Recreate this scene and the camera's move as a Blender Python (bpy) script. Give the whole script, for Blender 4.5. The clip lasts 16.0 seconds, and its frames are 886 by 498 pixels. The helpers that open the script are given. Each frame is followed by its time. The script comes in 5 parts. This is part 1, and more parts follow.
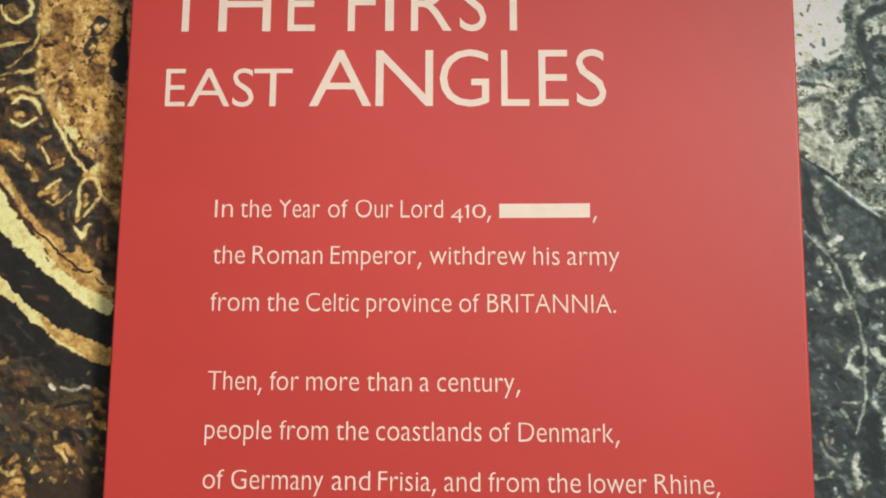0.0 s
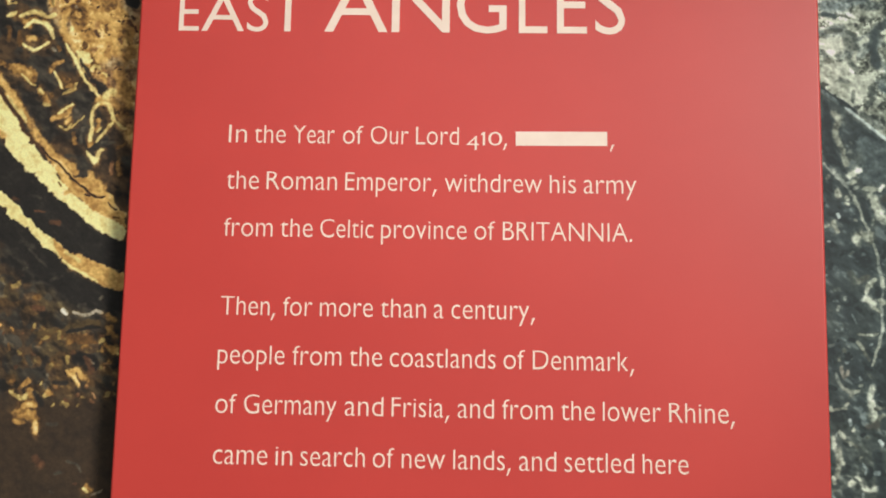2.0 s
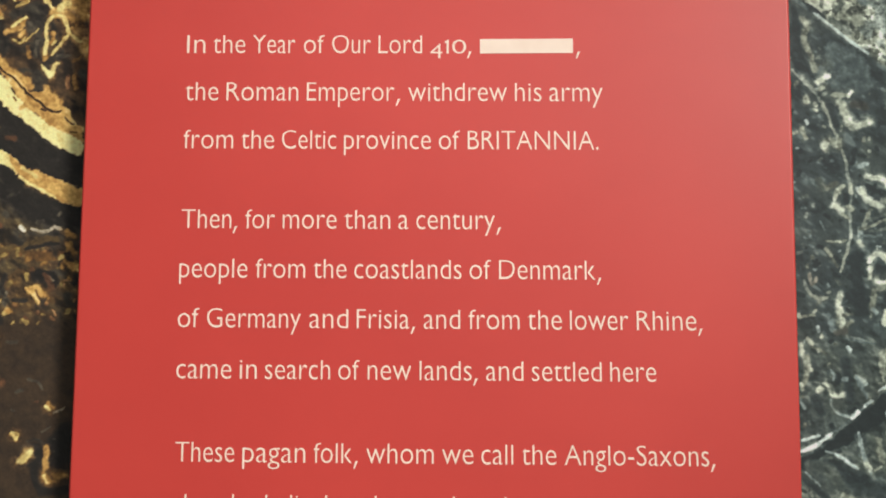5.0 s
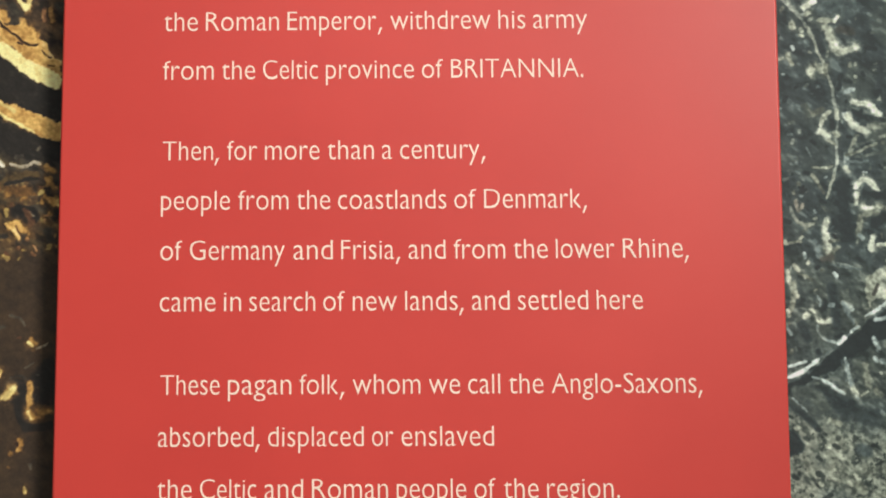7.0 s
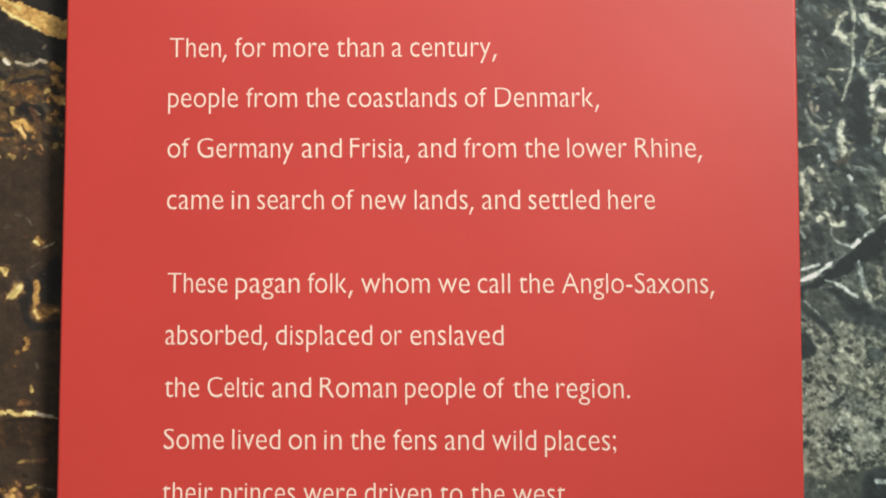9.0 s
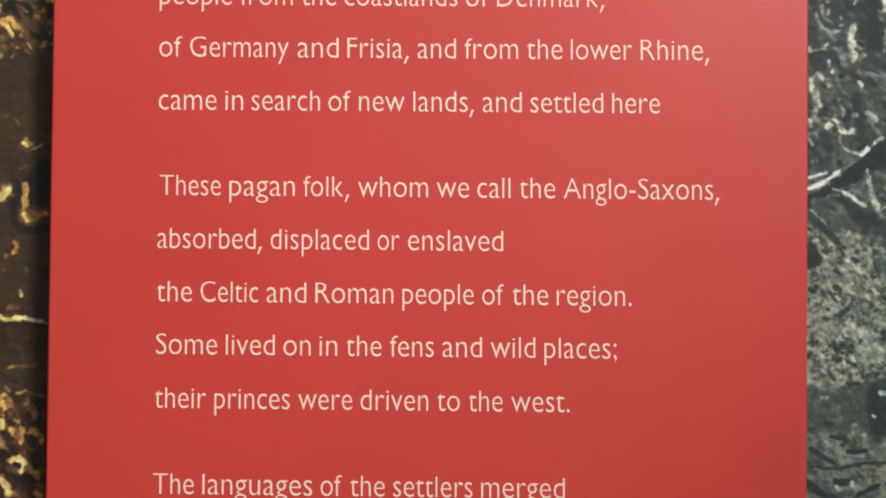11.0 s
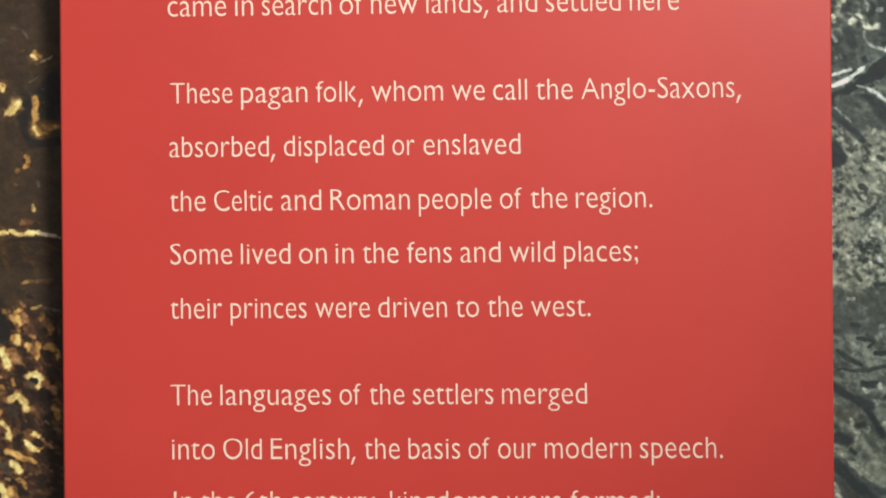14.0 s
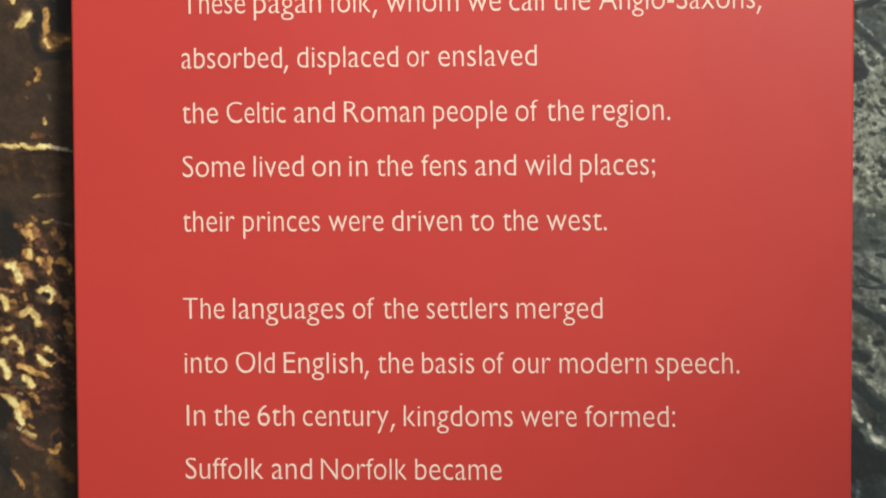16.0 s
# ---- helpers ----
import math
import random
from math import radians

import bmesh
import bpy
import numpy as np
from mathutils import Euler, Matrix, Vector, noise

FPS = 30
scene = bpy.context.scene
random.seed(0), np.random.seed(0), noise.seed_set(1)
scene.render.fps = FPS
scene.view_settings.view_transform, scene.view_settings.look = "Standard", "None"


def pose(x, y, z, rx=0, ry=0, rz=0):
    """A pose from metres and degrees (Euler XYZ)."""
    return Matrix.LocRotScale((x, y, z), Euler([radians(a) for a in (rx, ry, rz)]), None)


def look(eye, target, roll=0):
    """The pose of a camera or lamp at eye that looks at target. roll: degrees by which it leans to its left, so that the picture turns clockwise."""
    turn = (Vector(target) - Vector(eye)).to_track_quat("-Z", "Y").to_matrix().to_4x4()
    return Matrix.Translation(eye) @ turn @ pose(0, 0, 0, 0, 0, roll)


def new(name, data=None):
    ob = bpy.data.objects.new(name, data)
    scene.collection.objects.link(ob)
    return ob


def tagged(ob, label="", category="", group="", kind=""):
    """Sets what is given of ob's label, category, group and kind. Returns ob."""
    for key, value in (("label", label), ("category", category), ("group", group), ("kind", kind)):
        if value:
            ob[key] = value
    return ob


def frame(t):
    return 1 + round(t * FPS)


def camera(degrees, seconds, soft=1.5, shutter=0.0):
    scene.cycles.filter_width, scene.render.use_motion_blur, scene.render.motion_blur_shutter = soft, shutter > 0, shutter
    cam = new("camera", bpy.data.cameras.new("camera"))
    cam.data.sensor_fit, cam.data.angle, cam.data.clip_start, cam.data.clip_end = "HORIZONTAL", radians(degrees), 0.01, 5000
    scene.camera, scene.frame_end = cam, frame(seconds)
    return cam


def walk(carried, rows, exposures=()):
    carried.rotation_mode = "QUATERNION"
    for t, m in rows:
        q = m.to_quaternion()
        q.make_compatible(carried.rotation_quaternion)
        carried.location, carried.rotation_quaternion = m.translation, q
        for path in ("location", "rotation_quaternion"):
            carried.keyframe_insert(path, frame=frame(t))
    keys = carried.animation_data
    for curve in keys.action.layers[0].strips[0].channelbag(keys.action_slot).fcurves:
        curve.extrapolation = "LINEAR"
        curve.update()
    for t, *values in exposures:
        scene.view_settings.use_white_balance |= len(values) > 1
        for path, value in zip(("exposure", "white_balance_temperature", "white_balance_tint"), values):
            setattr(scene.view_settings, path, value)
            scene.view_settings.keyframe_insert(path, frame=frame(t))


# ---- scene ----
cam = camera(40.0, 16.0, soft=1.8)
PATH = [
    (0, (0.0325, -0.0309, 1.4740), (-0.0411, 1.9250, 1.8848), 0.20),
    (0.5, (0.0307, -0.0295, 1.4651), (-0.0473, 1.9283, 1.8664), 0.31),
    (1, (0.0303, -0.0272, 1.4616), (-0.0508, 1.9359, 1.8353), 0.48),
    (1.5, (0.0262, -0.0247, 1.4566), (-0.0604, 1.9407, 1.8168), 0.75),
    (2, (0.0242, -0.0191, 1.4453), (-0.0557, 1.9463, 1.8069), 0.84),
    (2.5, (0.0283, -0.0153, 1.4406), (-0.0433, 1.9552, 1.7756), 0.66),
    (3, (0.0319, -0.0133, 1.4340), (-0.0296, 1.9608, 1.7486), 0.51),
    (3.5, (0.0328, -0.0139, 1.4305), (-0.0137, 1.9609, 1.7436), 0.48),
    (4, (0.0324, -0.0105, 1.4286), (-0.0094, 1.9653, 1.7358), 0.34),
    (4.5, (0.0327, -0.0068, 1.4235), (-0.0099, 1.9703, 1.7223), 0.20),
    (5, (0.0331, -0.0019, 1.4172), (-0.0103, 1.9770, 1.7040), 0.02),
    (5.5, (0.0341, 0.0031, 1.4102), (-0.0063, 1.9842, 1.6818), -0.23),
    (6, (0.0367, 0.0053, 1.4019), (0.0056, 1.9885, 1.6581), -0.60),
    (6.5, (0.0380, 0.0065, 1.3963), (0.0205, 1.9921, 1.6350), -0.86),
    (7, (0.0335, 0.0077, 1.3940), (0.0129, 1.9944, 1.6234), -0.71),
    (7.5, (0.0367, 0.0097, 1.3900), (0.0073, 1.9971, 1.6129), -0.81),
    (8, (0.0354, 0.0082, 1.3713), (0.0022, 1.9934, 1.6120), -1.06),
    (8.5, (0.0319, 0.0153, 1.3555), (-0.0145, 2.0057, 1.5449), -0.51),
    (9, (0.0302, 0.0207, 1.3489), (-0.0005, 2.0128, 1.5248), -0.35),
    (9.2, (0.0322, 0.0230, 1.3481), (-0.0037, 2.0164, 1.5059), -0.52),
    (9.5, (0.0318, 0.0282, 1.3469), (-0.0042, 2.0236, 1.4777), -0.44),
    (10, (0.0307, 0.0337, 1.3413), (-0.0035, 2.0307, 1.4455), -0.28),
    (10.5, (0.0293, 0.0384, 1.3331), (-0.0005, 2.0361, 1.4249), -0.07),
    (11, (0.0282, 0.0414, 1.3225), (0.0034, 2.0393, 1.4107), 0.11),
    (11.3, (0.0290, 0.0397, 1.3146), (0.0057, 2.0376, 1.4032), 0.25),
    (11.5, (0.0283, 0.0404, 1.3095), (0.0079, 2.0381, 1.4027), 0.20),
    (12, (0.0300, 0.0423, 1.3045), (0.0007, 2.0409, 1.3742), -0.27),
    (12.5, (0.0317, 0.0421, 1.3023), (-0.0013, 2.0408, 1.3654), -0.73),
    (13, (0.0280, 0.0450, 1.2940), (-0.0279, 2.0432, 1.3582), -0.77),
    (13.5, (0.0281, 0.0526, 1.2846), (-0.0347, 2.0509, 1.3369), -0.85),
    (14, (0.0291, 0.0559, 1.2807), (-0.0275, 2.0547, 1.3201), -0.87),
    (14.5, (0.0289, 0.0580, 1.2736), (-0.0323, 2.0569, 1.3042), -0.93),
    (15, (0.0295, 0.0577, 1.2725), (-0.0320, 2.0567, 1.2940), -0.93),
    (15.5, (0.0268, 0.0594, 1.2604), (-0.0406, 2.0582, 1.2722), -0.72),
    (16, (0.0264, 0.0640, 1.2465), (-0.0496, 2.0626, 1.2323), -0.64),
]
EXPOSURES = ((0, -0.12, 6350, 10), (1.5, -0.02, 6350, 10), (3.5, -0.09, 6400, 11), (6, 0.06, 6450, 10), (9, 0.09, 6500, 12), (11.5, -0.04, 6550, 12), (12.5, 0.13, 6550, 12), (14, 0.12, 6550, 12), (16, 0.07, 6550, 14))
walk(cam, [(t, look(eye, target, roll)) for t, eye, target, roll in PATH], EXPOSURES)

# ---------------------------------------------------------------- light
world = bpy.data.worlds.new("world")
scene.world = world
world.use_nodes = True
world.node_tree.nodes["Background"].inputs["Color"].default_value = (1.0, 0.95, 0.9, 1)
world.node_tree.nodes["Background"].inputs["Strength"].default_value = 0.05


def lamp(name, kind, energy, colour, m):
    data = bpy.data.lights.new(name, kind)
    data.energy, data.color = energy, colour
    ob = new(name, data)
    ob.matrix_world = m
    return data


# a gallery spotlight on the ceiling, to the right of the reader
spot = lamp("spotlight", "SPOT", 372, (1.0, 0.94, 0.85), look((1.30, -0.95, 2.6), (-0.29, 0.84, 1.48)))
spot.spot_size, spot.spot_blend, spot.shadow_soft_size = radians(37), 1.0, 0.30
# a broad diffuse ceiling light behind the reader
wash = lamp("ceiling_light_glow", "AREA", 30, (0.88, 0.98, 1.0), pose(0.40, -1.55, 2.69))
wash.shape, wash.size, wash.size_y = "RECTANGLE", 2.2, 1.7


# ---------------------------------------------------------------- materials
def material(name, rough=0.5, metal=0.0):
    m = bpy.data.materials.new(name)
    m.use_nodes = True
    b = m.node_tree.nodes["Principled BSDF"]
    b.inputs["Roughness"].default_value, b.inputs["Metallic"].default_value = rough, metal
    return m, m.node_tree, b


def node(tree, kind, **inputs):
    n = tree.nodes.new(kind)
    for key, value in inputs.items():
        n.inputs[key.replace("_", " ")].default_value = value
    return n


def coords(tree):
    return tree.nodes.new("ShaderNodeTexCoord").outputs["Object"]


def two_tone(tree, bsdf, scale, low, high, detail=6.0, bump=0.0, bump_scale=None):
    """Noise between two colours into the base colour, and fine relief from a second, smaller noise."""
    at = coords(tree)
    n = node(tree, "ShaderNodeTexNoise", Scale=scale, Detail=detail, Roughness=0.6)
    tree.links.new(at, n.inputs["Vector"])
    ramp = tree.nodes.new("ShaderNodeValToRGB")
    ramp.color_ramp.elements[0].position, ramp.color_ramp.elements[1].position = 0.3, 0.7
    ramp.color_ramp.elements[0].color, ramp.color_ramp.elements[1].color = (*low, 1), (*high, 1)
    tree.links.new(n.outputs["Fac"], ramp.inputs["Fac"])
    tree.links.new(ramp.outputs["Color"], bsdf.inputs["Base Color"])
    if bump:
        f = node(tree, "ShaderNodeTexNoise", Scale=bump_scale or scale * 30, Detail=3.0)
        tree.links.new(at, f.inputs["Vector"])
        b = node(tree, "ShaderNodeBump", Strength=bump, Distance=0.001)
        tree.links.new(f.outputs["Fac"], b.inputs["Height"])
        tree.links.new(b.outputs["Normal"], bsdf.inputs["Normal"])


RED, tree, bsdf = material("red satin paint", 0.42)
two_tone(tree, bsdf, 5.0, (0.58, 0.051, 0.041), (0.64, 0.060, 0.047), 4.0, 0.05, 900.0)
bsdf.inputs["Specular IOR Level"].default_value = 0.5
CREAM, tree, bsdf = material("cream lettering", 0.5)
two_tone(tree, bsdf, 60.0, (0.90, 0.72, 0.60), (0.95, 0.78, 0.66), 3.0)
PLASTER, tree, bsdf = material("off-white wall paint", 0.8)
two_tone(tree, bsdf, 3.0, (0.68, 0.66, 0.62), (0.76, 0.74, 0.70), 6.0, 0.2, 300.0)
BOARDS, tree, bsdf = material("brown oak floor", 0.45)
two_tone(tree, bsdf, 4.0, (0.16, 0.10, 0.055), (0.26, 0.17, 0.10), 8.0, 0.15, 120.0)
WOOD, tree, bsdf = material("raw softwood", 0.7)
two_tone(tree, bsdf, 40.0, (0.40, 0.28, 0.16), (0.5, 0.36, 0.22))

# the mural's print: its ink, with a fine paper grain
PRINT, tree, bsdf = material("printed photograph", 0.6)
bsdf.inputs["Specular IOR Level"].default_value = 0.2
inked = tree.nodes.new("ShaderNodeVertexColor")
inked.layer_name = "ink"
grain = node(tree, "ShaderNodeTexNoise", Scale=700.0, Detail=4.0, Roughness=0.7)
tree.links.new(coords(tree), grain.inputs["Vector"])
spread = node(tree, "ShaderNodeMapRange")
spread.inputs["From Min"].default_value, spread.inputs["From Max"].default_value = 0.3, 0.7
spread.inputs["To Min"].default_value, spread.inputs["To Max"].default_value = 0.88, 1.12
tree.links.new(grain.outputs["Fac"], spread.inputs["Value"])
mixed = tree.nodes.new("ShaderNodeVectorMath")
mixed.operation = "SCALE"
tree.links.new(inked.outputs["Color"], mixed.inputs[0])
tree.links.new(spread.outputs["Result"], mixed.inputs["Scale"])
tree.links.new(mixed.outputs["Vector"], bsdf.inputs["Base Color"])


# ---------------------------------------------------------------- mesh helpers
def finish(name, bm, mat, parent=None):
    mesh = bpy.data.meshes.new(name)
    bm.to_mesh(mesh)
    bm.free()
    mesh.materials.append(mat)
    ob = new(name, mesh)
    ob.parent = parent
    return ob


def part(name, bm, mat, parent, label=""):
    return tagged(finish(name, bm, mat, parent), label)


def box(x0, x1, y0, y1, z0, z1, bevel=0.0, segments=2):
    bm = bmesh.new()
    bmesh.ops.create_cube(bm, size=1, matrix=Matrix.Translation(((x0 + x1) / 2, (y0 + y1) / 2, (z0 + z1) / 2)) @ Matrix.Diagonal((x1 - x0, y1 - y0, z1 - z0, 1)))
    if bevel:
        bmesh.ops.bevel(bm, geom=bm.edges[:], offset=bevel, segments=segments, profile=0.5, affect="EDGES")
    return bm


# ---------------------------------------------------------------- the room
FRONT, BACK = 0.835, 0.860          # the panel's face and the mural's face
tagged(finish("floor", box(-2.4, 2.4, -3.2, 1.0, -0.1, 0.0), BOARDS), "brown oak floor of the gallery", "floor", kind="structure")
tagged(finish("ceiling", box(-2.4, 2.4, -3.2, 1.0, 2.7, 2.8), PLASTER), "plain white painted ceiling", "ceiling", kind="structure")
tagged(finish("wall_north", box(-2.4, 2.4, 0.866, 1.0, 0.0, 2.7), PLASTER), "white wall behind the mural", "wall", kind="structure")
tagged(finish("wall_west", box(-2.4, -2.3, -3.1, 0.866, 0.0, 2.7), PLASTER), "plain off-white gallery wall", "wall", kind="structure")
tagged(finish("wall_east", box(2.3, 2.4, -3.1, 0.866, 0.0, 2.7), PLASTER), "plain off-white gallery wall", "wall", kind="structure")
tagged(finish("wall_south", box(-2.3, 2.3, -3.2, -3.1, 0.0, 2.7), PLASTER), "plain off-white gallery wall", "wall", kind="structure")


# ---------------------------------------------------------------- the mural: a flat photographic print of two old coins
def steps(*spans):
    """Grid lines from spans of (start, end, step)."""
    return np.unique(np.concatenate([np.linspace(a, b, max(2, int(round((b - a) / s)) + 1)) for a, b, s in spans]).round(5))


XS = steps((-900, -362, 12), (-362, -234, 0.5), (-234, 242, 12), (242, 352, 0.5), (352, 900, 12))
ZS = steps((700, 1064, 12), (1064, 1880, 0.5), (1880, 2200, 12))
X, Z = np.meshgrid(XS, ZS)


def hashed(i, k, seed):
    n = (i * 374761393 + k * 668265263 + seed * 974634777) & 0x7FFFFFFF
    n = ((n ^ (n >> 13)) * 1274126177) & 0x7FFFFFFF
    return ((n ^ (n >> 16)) & 0xFFFF) / 65535.0


def smooth(size, seed, x=None, z=None):
    """Smooth value noise, 0 to 1, with lumps of that many millimetres."""
    u, v = (X if x is None else x) / size, (Z if z is None else z) / size
    i, k = np.floor(u).astype(np.int64), np.floor(v).astype(np.int64)
    f, g = u - i, v - k
    f, g = f ** 3 * (f * (6 * f - 15) + 10), g ** 3 * (g * (6 * g - 15) + 10)
    return (hashed(i, k, seed) * (1 - f) + hashed(i + 1, k, seed) * f) * (1 - g) + (hashed(i, k + 1, seed) * (1 - f) + hashed(i + 1, k + 1, seed) * f) * g


def layered(size, seed, octaves=4, keep=0.55):
    """Smooth noise in several sizes, each turned against the last."""
    total, weight, amount = 0.0, 0.0, 1.0
    for n in range(octaves):
        c, s = math.cos(0.6 + 1.3 * n + seed), math.sin(0.6 + 1.3 * n + seed)
        total, weight = total + amount * smooth(size / 2 ** n, seed + 7 * n, X * c + Z * s, Z * c - X * s), weight + amount
        amount *= keep
    return total / weight


def ramp(value, low, high):
    s = np.clip((value - low) / (high - low), 0, 1)
    return s * s * (3 - 2 * s)


# coordinates with a slight wobble, so that no printed line is drawn with a ruler
WX = X + np.where(X < 0, 3.2, 2.0) * (layered(7, 11, 3) - 0.5)
WZ = Z + np.where(X < 0, 3.2, 2.0) * (layered(7, 21, 3) - 0.5)
tone, hue = np.zeros_like(X), np.zeros((4, *X.shape))
gold, silver = X < 0, X >= 0
rough, fine, speck = layered(11, 31, 3, 0.5), layered(4, 41, 2, 0.5), layered(5, 51, 3, 0.7)


def crumpled(size, seed, x=0.6, z=0.8):
    """Light across a beaten metal sheet, about -1 to 1: lumps of that size seen under a slanting lamp."""
    dz, dx = np.gradient(layered(size, seed, 3, 0.5) * size, ZS, XS)
    return np.clip(-(x * dx + z * dz) * 1.1, -1, 1)


beaten, creased, vary, mottle = crumpled(17, 81), crumpled(9, 91), layered(5, 61, 2), layered(3.6, 65, 2, 0.7)


def curved(points, closed=False):
    """The same line, rounded at its bends."""
    if len(points) < 3:
        return list(points)
    p = [points[-1], *points, points[0], points[1]] if closed else [points[0], *points, points[-1]]
    out = []
    for a, b, c, d in zip(p[:-3], p[1:-2], p[2:-1], p[3:]):
        for s in (0, 0.34, 0.67):
            out.append(tuple(0.5 * (2 * b[n] + (c[n] - a[n]) * s + (2 * a[n] - 5 * b[n] + 4 * c[n] - d[n]) * s * s + (3 * b[n] - a[n] - 3 * c[n] + d[n]) * s ** 3) for n in (0, 1)))
    return out + ([out[0]] if closed else [points[-1]])


def around(points, margin):
    """The part of the print that a shape touches."""
    px, pz = [p[0] for p in points], [p[1] for p in points]
    i0, i1 = np.searchsorted(XS, (min(px) - margin, max(px) + margin))
    k0, k1 = np.searchsorted(ZS, (min(pz) - margin, max(pz) + margin))
    return (slice(k0, k1), slice(i0, i1)) if i1 > i0 and k1 > k0 else None


def reach(line, x, z):
    """Distance in millimetres from a bent line, and how far along it the nearest place is, 0 to 1."""
    best, along = np.full(x.shape, 1e9), np.zeros(x.shape)
    for n, ((ax, az), (bx, bz)) in enumerate(zip(line[:-1], line[1:])):
        dx, dz = bx - ax, bz - az
        s = np.clip(((x - ax) * dx + (z - az) * dz) / max(dx * dx + dz * dz, 1e-6), 0, 1)
        d = np.hypot(x - ax - s * dx, z - az - s * dz)
        along = np.where(d < best, (n + s) / (len(line) - 1), along)
        best = np.minimum(best, d)
    return best, along


def lay(mask, value, tint, window=(slice(None), slice(None))):
    tone[window] = tone[window] * (1 - mask) + mask * value
    for n in range(4):
        hue[n][window] = hue[n][window] * (1 - mask) + mask * (n == tint)


def metal(value, window):
    """A tone with the grain of the photographed metal in it."""
    calm = 1 - 0.55 * min(max((value - 0.5) / 0.35, 0), 1)
    return np.clip(value * (1 + 0.55 * calm * (rough[window] - 0.5) + 0.75 * calm * (mottle[window] - 0.5)) + (0.13 * calm * creased[window] if value > 0.3 else 0.035 * creased[window]), 0.02, 1)


def ink(value, width, tint, *points):
    """One printed stroke: its tone, its half width in millimetres and its tint."""
    window = around(points, 3 * width + 5)
    if window is None:
        return
    best, along = reach(curved(points), WX[window], WZ[window])
    r = width * (0.66 + 0.44 * vary[window] + 0.4 * (mottle[window] - 0.5) + 0.3 * rough[window])
    if len(points) > 2 and width < 2.2:
        r = r * (0.6 + 0.4 * np.sqrt(np.clip(np.minimum(along, 1 - along) * 5, 0, 1)))
    if value > 0.3 and (tint < 3 or len(points) > 2):
        # the dull flank of the raised metal beside the bright ridge
        flank = (1 - ramp(best, 0.7 * r, 2.1 * r + 2.4)) * (0.25 + 0.75 * ramp(vary[window] + 0.5 * (mottle[window] - 0.5), 0.36, 0.6))
        body = np.maximum(tone[window], (0.36 if points[0][0] < 0 else 0.5) * value * (0.45 + rough[window] + 0.5 * (mottle[window] - 0.5)) + 0.10 * creased[window])
        tone[window] = tone[window] * (1 - flank) + flank * body
        if tint < 3 or points[0][0] > 0:
            for n in range(4):
                hue[n][window] = hue[n][window] * (1 - 0.6 * flank) + 0.6 * flank * (n == (1 if points[0][0] < 0 else 0))
    lay((1 - ramp(best, 0.45 * r, 1.35 * r + 0.3)) * (0.84 + 0.16 * ramp(mottle[window] + 0.4 * (fine[window] - 0.5), 0.3, 0.5)), metal(value, window), tint, window)


def blot(value, soft, tint, *points):
    """A printed patch inside a closed, rounded outline."""
    window = around(points, 3 * soft + 6)
    if window is None:
        return
    x, z = WX[window], WZ[window]
    line = curved(points, True)
    best, _ = reach(line, x, z)
    inside = np.zeros(x.shape, bool)
    for (ax, az), (bx, bz) in zip(line[:-1], line[1:]):
        if az != bz:
            inside ^= ((az > z) != (bz > z)) & (x < (bx - ax) * (z - az) / (bz - az) + ax)
    deep = np.where(inside, best, -best) + 2.2 * (rough[window] - 0.5) + 1.4 * (vary[window] - 0.5) + 2.4 * (mottle[window] - 0.5)
    lay(ramp(deep, -0.6 * soft, 0.8 * soft), metal(value, window), tint, window)


